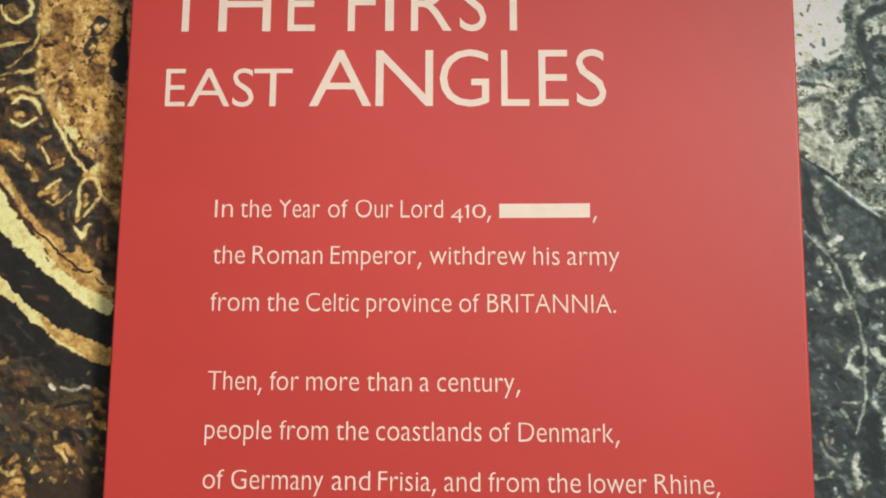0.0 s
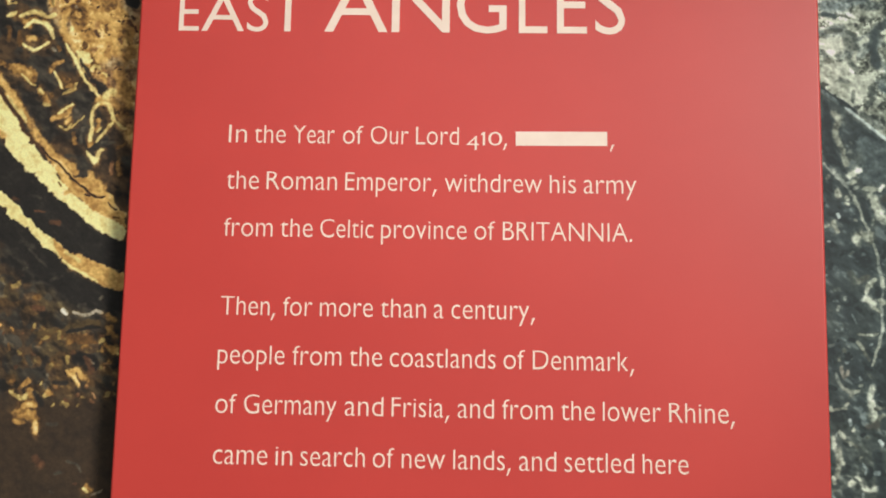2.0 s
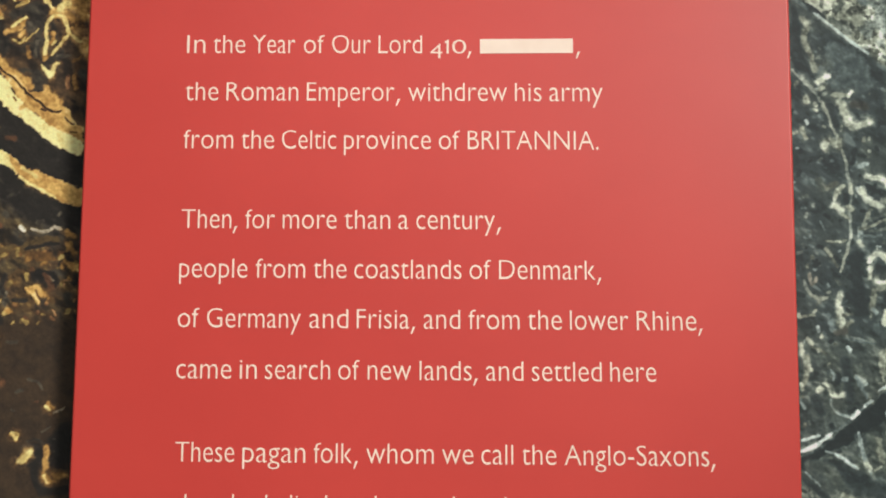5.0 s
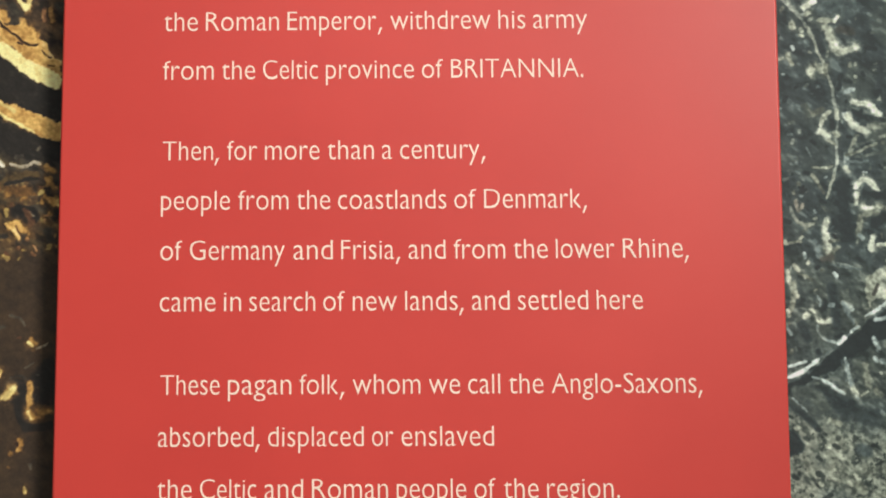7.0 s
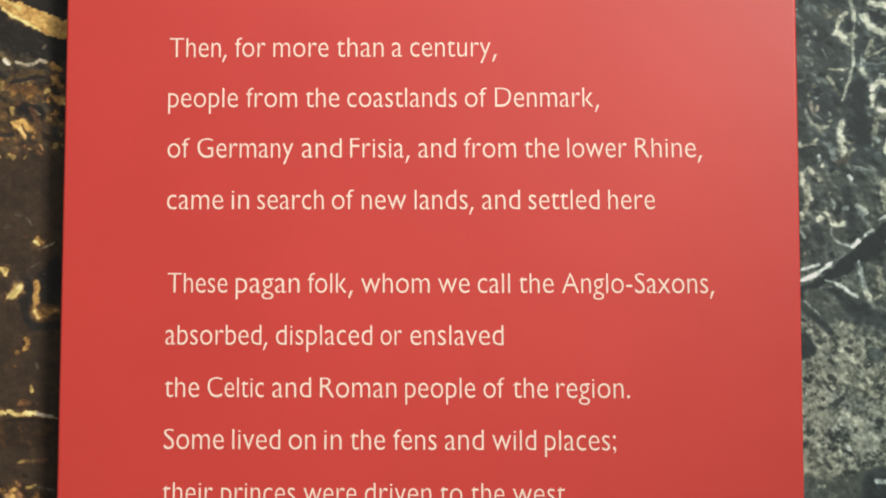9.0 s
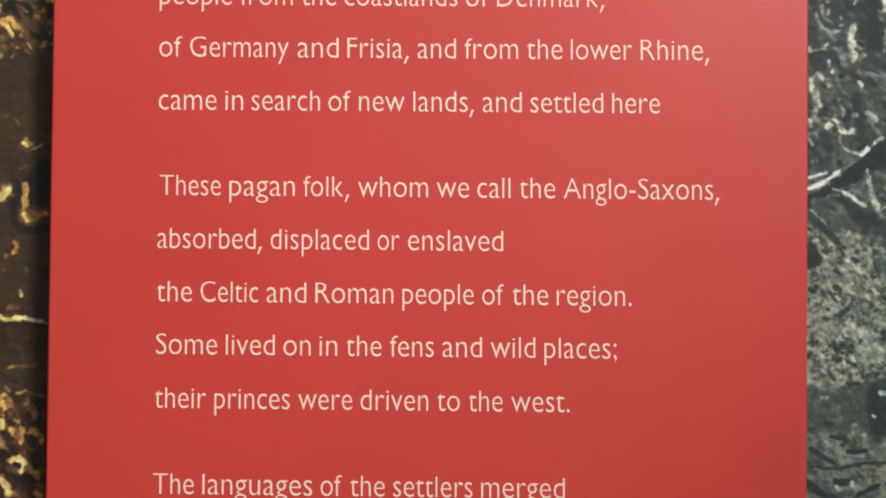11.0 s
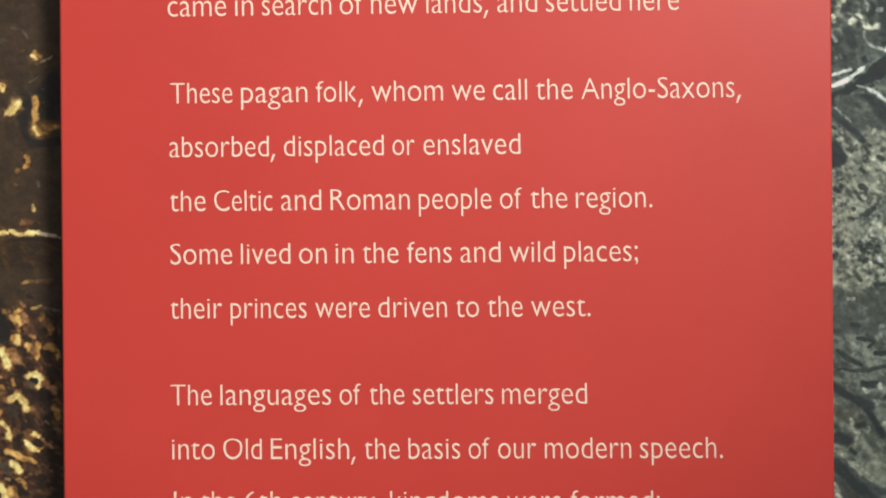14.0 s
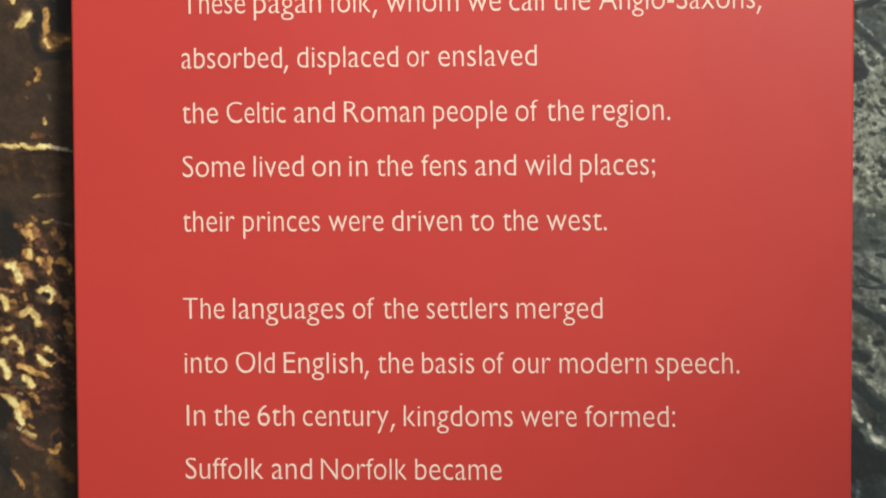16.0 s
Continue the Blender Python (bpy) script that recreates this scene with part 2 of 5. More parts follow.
def gold_coin():
    # brown, smooth metal below; charcoal, worn metal above
    lay(1.0 * gold, 0.155 + 0.08 * (rough - 0.5) + 0.06 * (mottle - 0.5), 1)
    lay(0.45 * gold, 0.165 + 0.06 * (mottle - 0.5), 3)
    crowded = gold * ramp(Z + 12 * (rough - 0.5), 1484, 1506)
    lay(crowded, np.clip(0.18 + 0.14 * beaten + 0.2 * np.clip(creased - 0.3, 0, 1), 0.05, 0.5), 3)
    lay(crowded * 0.7 * ramp(layered(12, 221, 2), 0.4, 0.6), np.clip(0.21 + 0.16 * beaten + 0.1 * creased + 0.1 * (mottle - 0.5), 0.05, 0.6), 0)
    lay(crowded * 0.5 * ramp(layered(10, 231, 2), 0.52, 0.64), np.clip(0.24 + 0.16 * creased, 0.05, 0.5), 1)
    lay(gold * ramp(Z + 0.62 * (X + 300) + 6 * (rough - 0.5), 1562, 1580), np.clip(0.17 + 0.11 * beaten + 0.06 * (mottle - 0.5) + 0.05 * creased, 0.05, 0.4), 3)
    lay(gold * ramp(Z, 1590, 1620) * 0.55 * ramp(layered(15, 211, 2), 0.52, 0.64), np.clip(0.20 + 0.15 * beaten + 0.12 * (mottle - 0.5), 0.06, 0.5), 1)
    lay(gold * (1 - ramp(np.abs(Z - 1196) + 8 * (rough - 0.5), 56, 72)), np.clip(0.075 + 0.08 * beaten + 0.08 * np.clip(creased, 0, 1), 0.02, 0.4), 2)
    lay(gold * 0.6 * (1 - ramp(np.abs(Z - 1196), 50, 70)) * ramp(vary, 0.48, 0.62), np.clip(0.22 + 0.2 * creased + 0.3 * (mottle - 0.5), 0.05, 0.5), 2)
    # the coin's tan field, pitted with dark specks
    edge = (X + 276) * 0.83 + (Z - 1727) * 0.55
    field = gold * ramp(edge + 6 * (rough - 0.5), -3, 3) * ramp(X + 5 * (rough - 0.5), -323, -318) * ramp(Z, 1640, 1700)
    lay(field, np.clip(0.63 + 0.75 * (rough - 0.5) + 0.6 * (mottle - 0.5) + 0.15 * creased, 0.1, 0.9) * (0.4 + 0.6 * ramp(speck, 0.30, 0.40)), 1)
    lay(field * 0.55 * ramp(layered(19, 171, 2), 0.52, 0.66), np.clip(0.48 + 0.5 * (rough - 0.5) + 0.5 * (mottle - 0.5), 0.1, 0.8), 3)
    lay(field * 0.5 * ramp(layered(9, 181, 2), 0.56, 0.68), np.clip(0.45 + 0.5 * (mottle - 0.5), 0.1, 0.8), 2)
    # small glints on the crowded relief under the rings
    chance = random.Random(5)
    for _ in range(80):
        x, z, turn, long = chance.uniform(-362, -244), chance.uniform(1488, 1548), chance.uniform(0, math.pi), chance.uniform(0.5, 3.5)
        ink(chance.choice((0.28, 0.34, 0.42, 0.52)), chance.uniform(0.6, 1.4), chance.choice((0, 0, 1, 2)), (x, z), (x + long * math.cos(turn), z + long * math.sin(turn)))
    # the pitted tan field of the coin
    blot(0.4, 1.2, 1, (-310, 1857), (-294, 1854), (-293, 1831), (-289, 1812), (-304, 1812), (-307, 1836))
    blot(0.36, 2.4, 1, (-302, 1798), (-292, 1798), (-288, 1786), (-291, 1775), (-299, 1780))
    blot(0.36, 1.2, 1, (-278, 1812), (-266, 1805), (-267, 1793), (-279, 1793))
    ink(0.66, 3.2, 1, (-316, 1855), (-315, 1845), (-315, 1836))
    ink(0.62, 2.8, 1, (-313, 1822), (-312, 1810))
    ink(0.62, 2.8, 1, (-291, 1850), (-288, 1842))
    ink(0.66, 4.1, 1, (-271, 1784), (-266, 1775), (-269, 1768))
    ink(0.6, 3.2, 1, (-286, 1807), (-281, 1793), (-276, 1786))
    ink(0.66, 2.8, 1, (-305, 1789), (-307, 1777), (-302, 1770))
    ink(0.58, 3.2, 1, (-260, 1849), (-261, 1835), (-259, 1828))
    ink(0.62, 2.8, 1, (-274, 1857), (-262, 1858))
    ink(0.58, 2.8, 1, (-299, 1860), (-292, 1857))
    ink(0.7, 2.1, 0, (-293, 1810), (-292, 1807))
    ink(0.72, 2.8, 0, (-315, 1839), (-314, 1837))
    ink(0.66, 2.8, 1, (-270, 1814), (-269, 1811))
    ink(0.68, 2.1, 1, (-272, 1823), (-269, 1826), (-265, 1825))
    ink(0.66, 2.1, 1, (-267, 1819), (-265, 1821))
    ink(0.62, 2.1, 1, (-280, 1832), (-278, 1834))
    ink(0.6, 3.7, 1, (-270, 1756), (-266, 1763), (-263, 1759))
    ink(0.55, 4.6, 1, (-260, 1743), (-257, 1729))
    ink(0.45, 4.6, 1, (-256, 1779), (-254, 1756))
    ink(0.5, 2.8, 1, (-254, 1725), (-253, 1716))
    ink(0.42, 3.2, 2, (-273, 1742), (-270, 1731))
    blot(0.12, 1.6, 3, (-277, 1844), (-273, 1851), (-268, 1848), (-264, 1844), (-269, 1836), (-275, 1832), (-279, 1835))
    blot(0.14, 1.6, 3, (-283, 1826), (-276, 1833), (-273, 1830), (-273, 1818), (-282, 1818))
    blot(0.07, 1.6, 3, (-260, 1822), (-252, 1835), (-249, 1830), (-248, 1798), (-256, 1795), (-262, 1804))
    ink(0.1, 1.6, 3, (-252, 1856), (-253, 1847), (-251, 1835))
    ink(0.08, 1.6, 2, (-315, 1826), (-309, 1826))
    ink(0.22, 1.6, 2, (-299, 1836), (-296, 1834))
    ink(0.2, 1.0, 2, (-257.6, 1852.0), (-254.8, 1850.6))
    ink(0.2, 1.0, 2, (-306.8, 1801.9), (-304.8, 1799.0))
    ink(0.22, 1.2, 2, (-256, 1783), (-253, 1780))
    ink(0.22, 1.2, 2, (-276, 1807), (-274, 1805))
    ink(0.2, 0.8, 2, (-292.7, 1824.1), (-291.1, 1821.3))
    ink(0.22, 1.2, 2, (-281, 1775), (-279, 1772))
    ink(0.22, 1.2, 2, (-251, 1779), (-250, 1776))
    ink(0.2, 1.0, 2, (-282.7, 1754.2), (-281.2, 1751.9))
    ink(0.25, 1.2, 2, (-261, 1768), (-260, 1766))
    ink(0.9, 1.3, 3, (-270.0, 1841.3), (-267.8, 1842.7))
    ink(0.7, 1.1, 3, (-297.9, 1795.7), (-297.0, 1794.8))
    ink(0.72, 2.0, 1, (-296, 1790), (-295, 1789))
    ink(0.78, 1.5, 1, (-297.2, 1831.7), (-297.1, 1829.8))
    ink(0.78, 1.5, 0, (-299.8, 1777.7), (-299.3, 1776.8))
    ink(0.72, 1.9, 1, (-265, 1783), (-265, 1781))
    ink(0.72, 1.5, 1, (-257.4, 1766.8), (-257.3, 1764.5))
    ink(0.66, 1.6, 1, (-262, 1850), (-260, 1848))
    ink(0.78, 2.0, 1, (-276, 1823), (-276, 1821))
    ink(0.78, 2.0, 0, (-273, 1742), (-271, 1740))
    ink(0.72, 2.1, 1, (-274, 1841), (-273, 1839))
    ink(0.66, 1.6, 1, (-278, 1824), (-277, 1823))
    ink(0.66, 1.1, 1, (-264.3, 1807.5), (-263.3, 1805.1))
    ink(0.72, 1.6, 0, (-287, 1745), (-288, 1744))
    ink(0.66, 2.1, 1, (-279, 1859), (-279, 1858))
    ink(0.72, 2.0, 1, (-259, 1812), (-258, 1810))
    ink(0.78, 1.3, 1, (-276.4, 1779.4), (-275.8, 1778.0))
    ink(0.66, 1.9, 1, (-279, 1789), (-280, 1788))
    ink(0.78, 1.7, 1, (-279, 1845), (-280, 1843))
    ink(0.72, 1.1, 0, (-276.6, 1825.4), (-274.8, 1824.4))
    ink(0.72, 1.7, 1, (-287, 1779), (-289, 1777))
    ink(0.2, 0.6, 2, (-263.7, 1745.9), (-264.0, 1745.0))
    ink(0.12, 0.8, 2, (-269.5, 1819.7), (-270.5, 1820.1))
    ink(0.12, 0.5, 2, (-269.7, 1772.4), (-270.6, 1772.9))
    ink(0.12, 0.5, 2, (-262.2, 1801.4), (-261.3, 1802.3))
    ink(0.12, 0.5, 2, (-279.7, 1825.4), (-278.0, 1825.9))
    ink(0.2, 0.7, 2, (-261.0, 1782.9), (-259.8, 1783.8))
    ink(0.2, 0.6, 2, (-273.8, 1780.7), (-272.5, 1781.6))
    ink(0.2, 0.8, 2, (-291.8, 1805.0), (-294.1, 1805.0))
    ink(0.25, 1.0, 2, (-300.2, 1796.7), (-300.6, 1795.3))
    ink(0.25, 0.7, 2, (-258.6, 1831.7), (-257.2, 1831.3))
    ink(0.12, 1.0, 2, (-253.7, 1787.0), (-251.9, 1785.6))
    ink(0.12, 1.0, 2, (-307.4, 1829.5), (-306.4, 1828.0))
    ink(0.25, 0.5, 2, (-254.8, 1738.1), (-254.9, 1739.1))
    ink(0.12, 0.8, 2, (-284.1, 1829.7), (-284.5, 1828.7))
    ink(0.2, 1.0, 2, (-276.4, 1815.5), (-276.4, 1814.6))
    ink(0.2, 1.0, 2, (-307.5, 1829.9), (-306.0, 1829.0))
    ink(0.2, 0.6, 2, (-264.1, 1856.4), (-263.2, 1856.4))
    ink(0.12, 0.5, 2, (-259.6, 1744.1), (-261.8, 1744.1))
    ink(0.12, 0.6, 2, (-280.9, 1794.6), (-281.8, 1794.2))
    ink(0.12, 1.0, 2, (-278.0, 1812.7), (-278.6, 1813.7))
    ink(0.12, 0.7, 2, (-263.8, 1783.8), (-263.3, 1782.9))
    ink(0.25, 1.0, 2, (-286.5, 1752.0), (-288.3, 1751.6))
    ink(0.25, 0.7, 2, (-267.7, 1819.2), (-270.0, 1819.7))
    ink(0.2, 0.6, 2, (-295.1, 1780.9), (-296.6, 1782.3))
    ink(0.12, 0.7, 2, (-275.3, 1742.4), (-276.6, 1741.5))
    ink(0.2, 0.8, 2, (-269.0, 1740.1), (-267.7, 1739.6))
    # the letters round the rim
    ink(0.3, 3.2, 1, (-349, 1833), (-335, 1835))
    ink(0.9, 1.6, 0, (-352, 1860), (-350, 1853), (-345, 1848), (-338, 1846), (-332, 1849), (-328, 1852), (-327, 1859), (-329, 1864), (-332, 1870))
    ink(0.6, 2.1, 0, (-349, 1854), (-345, 1859), (-340, 1856), (-335, 1851))
    ink(0.5, 1.8, 0, (-346, 1857), (-342, 1854))
    ink(0.55, 0.9, 0, (-321.5, 1861.9), (-320.5, 1860.4))
    ink(0.3, 1.6, 3, (-326, 1846), (-324, 1846))
    ink(0.78, 1.6, 0, (-353, 1825), (-341, 1827), (-335, 1828), (-328, 1830))
    ink(0.45, 1.8, 1, (-337, 1830), (-328, 1831))
    ink(0.75, 1.4, 0, (-320.1, 1842.8), (-320.5, 1835.7), (-321.3, 1828.7), (-325.4, 1823.1), (-329.7, 1820.3))
    ink(0.5, 0.7, 0, (-322.6, 1827.3), (-333.8, 1814.7), (-343.5, 1806.9))
    ink(0.78, 1.6, 0, (-319, 1822), (-318, 1815), (-318, 1808))
    ink(0.6, 1.1, 0, (-350.2, 1801.4), (-335.2, 1804.0), (-318.4, 1806.6))
    ink(0.7, 1.8, 0, (-334, 1805), (-328, 1804), (-322, 1807))
    ink(0.5, 0.9, 0, (-318.3, 1805.7), (-316.1, 1800.6), (-315.4, 1797.3))
    ink(0.78, 1.9, 0, (-341, 1788), (-334, 1791), (-327, 1790), (-320, 1787), (-314, 1789))
    ink(0.35, 1.4, 1, (-338, 1785), (-327, 1786), (-320, 1784))
    ink(0.7, 1.8, 0, (-349, 1787), (-346, 1790))
    ink(0.55, 2.3, 1, (-336, 1783), (-332, 1780))
    ink(0.92, 1.7, 0, (-337, 1779), (-331, 1783), (-325, 1783), (-319, 1781), (-315, 1775), (-314, 1770))
    ink(0.75, 2.1, 1, (-335, 1769), (-331, 1771), (-328, 1769))
    ink(0.4, 1.4, 1, (-326, 1768), (-324, 1769))
    ink(0.92, 1.4, 0, (-338.5, 1765.7), (-332.9, 1762.4), (-328.3, 1760.5), (-322.3, 1762.8), (-317.7, 1766.4))
    ink(0.45, 1.4, 3, (-314, 1761), (-312, 1760))
    ink(0.3, 1.2, 1, (-310, 1764), (-308, 1760))
    blot(0.42, 2.0, 1, (-349, 1750), (-337, 1747), (-331, 1748), (-324, 1742), (-325, 1735), (-327, 1731), (-335, 1738), (-348, 1744))
    ink(0.62, 1.3, 1, (-334.2, 1745.1), (-328.6, 1740.5))
    ink(0.72, 0.8, 0, (-335.7, 1740.6), (-328.5, 1733.3), (-325.3, 1731.9))
    ink(0.5, 1.4, 1, (-314, 1742), (-311, 1748), (-305, 1751))
    ink(0.92, 1.1, 0, (-311.0, 1742.2), (-308.0, 1736.3), (-304.4, 1729.5))
    ink(0.4, 2.8, 1, (-303, 1737), (-300, 1734))
    ink(0.6, 1.4, 0, (-302.8, 1725.4), (-296.5, 1729.4), (-292.8, 1733.0))
    ink(0.55, 1.4, 1, (-301, 1731), (-297, 1732))
    ink(0.94, 1.4, 0, (-303.4, 1765.8), (-299.2, 1756.6), (-294.8, 1750.7), (-290.8, 1743.9), (-288.2, 1737.0), (-283.5, 1732.5), (-277.9, 1727.0), (-274.9, 1722.5), (-272.4, 1718.0))
    ink(0.7, 2.4, 1, (-275, 1720), (-272, 1718))
    ink(0.78, 1.4, 0, (-273.4, 1718.5), (-277.9, 1713.6), (-279.2, 1706.9), (-279.0, 1698.0), (-279.7, 1688.3))
    ink(0.78, 1.3, 0, (-271.6, 1718.0), (-267.1, 1716.7), (-264.1, 1711.3), (-262.0, 1704.6), (-257.4, 1701.4), (-252.9, 1698.3))
    ink(0.74, 1.1, 0, (-262.7, 1702.4), (-268.0, 1696.2), (-274.5, 1688.2))
    ink(0.5, 1.4, 1, (-275, 1698), (-274, 1705))
    ink(0.7, 1.1, 0, (-274.5, 1696.2), (-272.9, 1698.0))
    ink(0.34, 1.4, 1, (-280, 1685), (-278, 1686))
    blot(0.88, 1.2, 0, (-295, 1758), (-291, 1761), (-284, 1758), (-283, 1752), (-287, 1748), (-292, 1749))
    blot(0.1, 1.2, 3, (-283, 1738), (-277, 1736), (-269, 1730), (-269, 1724), (-275, 1726), (-278, 1730))
    ink(0.12, 1.2, 3, (-292, 1753), (-287, 1745), (-283, 1739))
    ink(0.78, 1.6, 0, (-282, 1743), (-281, 1746), (-278, 1747), (-276, 1745))
    ink(0.62, 2.1, 1, (-274, 1740), (-271, 1735))
    ink(0.75, 2.4, 0, (-270, 1723), (-268, 1727), (-264, 1726))
    ink(0.4, 2.3, 1, (-263, 1720), (-254, 1709))
    ink(0.5, 2.3, 1, (-322, 1729), (-319, 1724), (-315, 1719))
    ink(0.7, 1.6, 0, (-321, 1728), (-319, 1726))
    ink(0.66, 1.9, 0, (-316, 1717), (-314, 1716))
    ink(0.3, 1.6, 1, (-313, 1723), (-312, 1725))
    ink(0.58, 2.1, 1, (-310, 1705), (-304, 1707), (-299, 1709), (-296, 1714))
    ink(0.78, 1.0, 0, (-304.3, 1709.7), (-294.8, 1717.3))
    ink(0.66, 1.9, 1, (-299, 1703), (-297, 1705))
    ink(0.3, 2.8, 3, (-292, 1711), (-288, 1705))
    ink(0.66, 0.8, 0, (-285.8, 1708.3), (-290.2, 1702.5), (-294.8, 1698.5))
    ink(0.6, 1.1, 0, (-303.6, 1699.9), (-298.6, 1696.8), (-295.4, 1700.8))
    ink(0.46, 1.8, 1, (-293, 1694), (-291, 1687))
    ink(0.3, 1.6, 3, (-286, 1698), (-287, 1687))
    ink(0.88, 1.5, 0, (-281.7, 1679.9), (-276.6, 1675.0), (-274.2, 1671.1), (-273.3, 1677.2), (-269.7, 1681.6))
    ink(0.46, 1.8, 2, (-263, 1672), (-261, 1664))
    ink(0.5, 1.7, 1, (-257, 1672), (-255, 1662))
    ink(0.3, 1.2, 3, (-270, 1687), (-261, 1687))
    ink(0.28, 1.2, 1, (-259, 1682), (-254, 1685))
    # the rim's rings
    blot(0.105, 1.6, 3, (-372, 1705), (-348, 1682), (-315, 1658), (-292, 1637), (-270, 1619), (-247, 1612), (-245, 1584), (-268, 1592), (-290, 1602), (-312, 1617), (-345, 1646), (-368, 1665))
    blot(0.1, 3.2, 3, (-367, 1657), (-344, 1637), (-312, 1613), (-289, 1593), (-267, 1581), (-245, 1574), (-246, 1558), (-266, 1564), (-287, 1567), (-310, 1582), (-342, 1611), (-365, 1633))
    ink(0.62, 3.0, 1, (-346, 1725), (-335, 1712), (-327, 1702), (-318, 1689), (-310, 1680), (-301, 1673), (-292, 1665))
    ink(0.8, 1.8, 0, (-346, 1723), (-337, 1713), (-330, 1704))
    ink(0.62, 2.3, 1, (-291, 1668), (-288, 1663))
    ink(0.66, 3.0, 1, (-278, 1663), (-276, 1658), (-267, 1651))
    ink(0.18, 1.8, 2, (-340, 1705), (-329, 1693), (-317, 1682), (-305, 1671), (-294, 1662))
    blot(0.68, 1.2, 1, (-315, 1682), (-301, 1672), (-289, 1660), (-279, 1660), (-267, 1652), (-260, 1645), (-255, 1637), (-249, 1631), (-249, 1619), (-270, 1631), (-279, 1638), (-293, 1648), (-303, 1661))
    blot(0.97, 1.2, 0, (-345, 1708), (-331, 1694), (-318, 1678), (-307, 1668), (-297, 1653), (-280, 1641), (-270, 1634), (-249, 1622), (-249, 1612), (-269, 1619), (-283, 1629), (-292, 1636), (-304, 1646), (-315, 1656), (-327, 1667), (-344, 1684))
    ink(0.66, 2.1, 1, (-284, 1650), (-271, 1641))
    ink(0.7, 2.1, 1, (-271, 1637), (-262, 1631))
    ink(0.62, 1.6, 1, (-296, 1648), (-291, 1650))
    ink(0.1, 0.9, 2, (-292.1, 1659.3), (-283.8, 1652.3), (-272.1, 1644.4), (-265.6, 1645.3))
    ink(0.1, 0.7, 2, (-316.4, 1683.2), (-307.8, 1673.9), (-295.8, 1663.7), (-289.3, 1657.6))
    ink(0.14, 0.9, 2, (-279.9, 1646.2), (-276.8, 1644.9))
    ink(0.13, 0.6, 2, (-263.2, 1640.1), (-259.5, 1636.6), (-255.1, 1635.3))
    ink(0.25, 0.6, 1, (-302.2, 1655.9), (-300.3, 1653.2))
    ink(0.3, 0.8, 1, (-258.2, 1628.9), (-253.8, 1628.0))
    blot(0.86, 0.8, 0, (-340, 1644), (-322, 1628), (-308, 1616), (-295, 1608), (-295, 1596), (-312, 1610), (-323, 1620), (-339, 1632))
    blot(0.7, 1.2, 1, (-303, 1613), (-295, 1608), (-288, 1604), (-276, 1599), (-266, 1595), (-247, 1586), (-247, 1574), (-258, 1576), (-271, 1581), (-289, 1591), (-298, 1599))
    ink(0.9, 1.0, 0, (-294.5, 1596.5), (-280.3, 1587.1), (-266.2, 1580.3))
    ink(0.75, 2.1, 1, (-285, 1598), (-276, 1593))
    ink(0.8, 1.6, 0, (-292, 1603), (-282, 1596))
    ink(0.24, 2.0, 2, (-305, 1626), (-300, 1625))
    ink(0.24, 0.6, 2, (-318.7, 1633.3), (-310.9, 1633.3))
    ink(0.24, 1.2, 3, (-319, 1645), (-314, 1644))
    ink(0.34, 1.2, 3, (-323.1, 1589.7), (-321.0, 1590.1))
    ink(0.2, 0.8, 3, (-320.9, 1605.0), (-313.1, 1598.2), (-305.3, 1592.2))
    ink(0.18, 1.6, 3, (-327, 1611), (-316, 1606))
    ink(0.2, 1.6, 3, (-301, 1581), (-295, 1585))
    ink(0.22, 1.6, 2, (-334, 1643), (-331, 1642))
    blot(0.97, 1.2, 0, (-369, 1746), (-354, 1729), (-344, 1716), (-334, 1700), (-322, 1681), (-322, 1662), (-337, 1676), (-347, 1690), (-366, 1707))
    ink(0.66, 2.3, 1, (-351, 1695), (-347, 1691))
    ink(0.66, 2.4, 1, (-355, 1741), (-346, 1729), (-336, 1716))
    ink(0.16, 1.4, 2, (-358, 1737), (-348, 1721), (-339, 1710), (-330, 1695))
    blot(0.86, 0.8, 0, (-367, 1666), (-349, 1651), (-337, 1642), (-325, 1631), (-325, 1624), (-339, 1635), (-352, 1643), (-366, 1656))
    ink(0.76, 1.1, 0, (-353.5, 1808.3), (-351.7, 1802.7), (-350.4, 1796.6))
    ink(0.5, 0.9, 1, (-359.4, 1809.2), (-354.6, 1805.5))
    ink(0.6, 1.1, 0, (-350.4, 1797.1), (-345.2, 1798.9))
    ink(0.76, 1.7, 0, (-351, 1787), (-348, 1789), (-345, 1791))
    ink(0.28, 2.0, 1, (-349, 1779), (-348, 1769))
    ink(0.26, 1.6, 1, (-340, 1775), (-340, 1764))
    ink(0.42, 1.8, 1, (-358, 1751), (-347, 1748), (-338, 1746))
    ink(0.5, 1.4, 1, (-346, 1749), (-334, 1746))
    # the crowded relief below the rings
    ink(0.92, 1.4, 3, (-291.9, 1559.0), (-288.3, 1556.5))
    ink(0.72, 1.1, 3, (-283.7, 1557.3), (-278.1, 1555.6), (-273.9, 1555.2), (-269.7, 1556.5))
    ink(0.7, 1.4, 3, (-270.6, 1556.1), (-266.5, 1558.6), (-262.2, 1557.3))
    ink(0.45, 2.8, 1, (-257, 1555), (-253, 1552))
    ink(0.4, 2.3, 1, (-257, 1546), (-252, 1541))
    ink(0.42, 1.8, 1, (-254, 1547), (-257, 1542))
    ink(0.5, 1.7, 1, (-258, 1534), (-251, 1529))
    ink(0.6, 1.4, 0, (-261.7, 1536.2), (-260.0, 1537.0))
    ink(0.34, 1.4, 3, (-279, 1563), (-276, 1564))
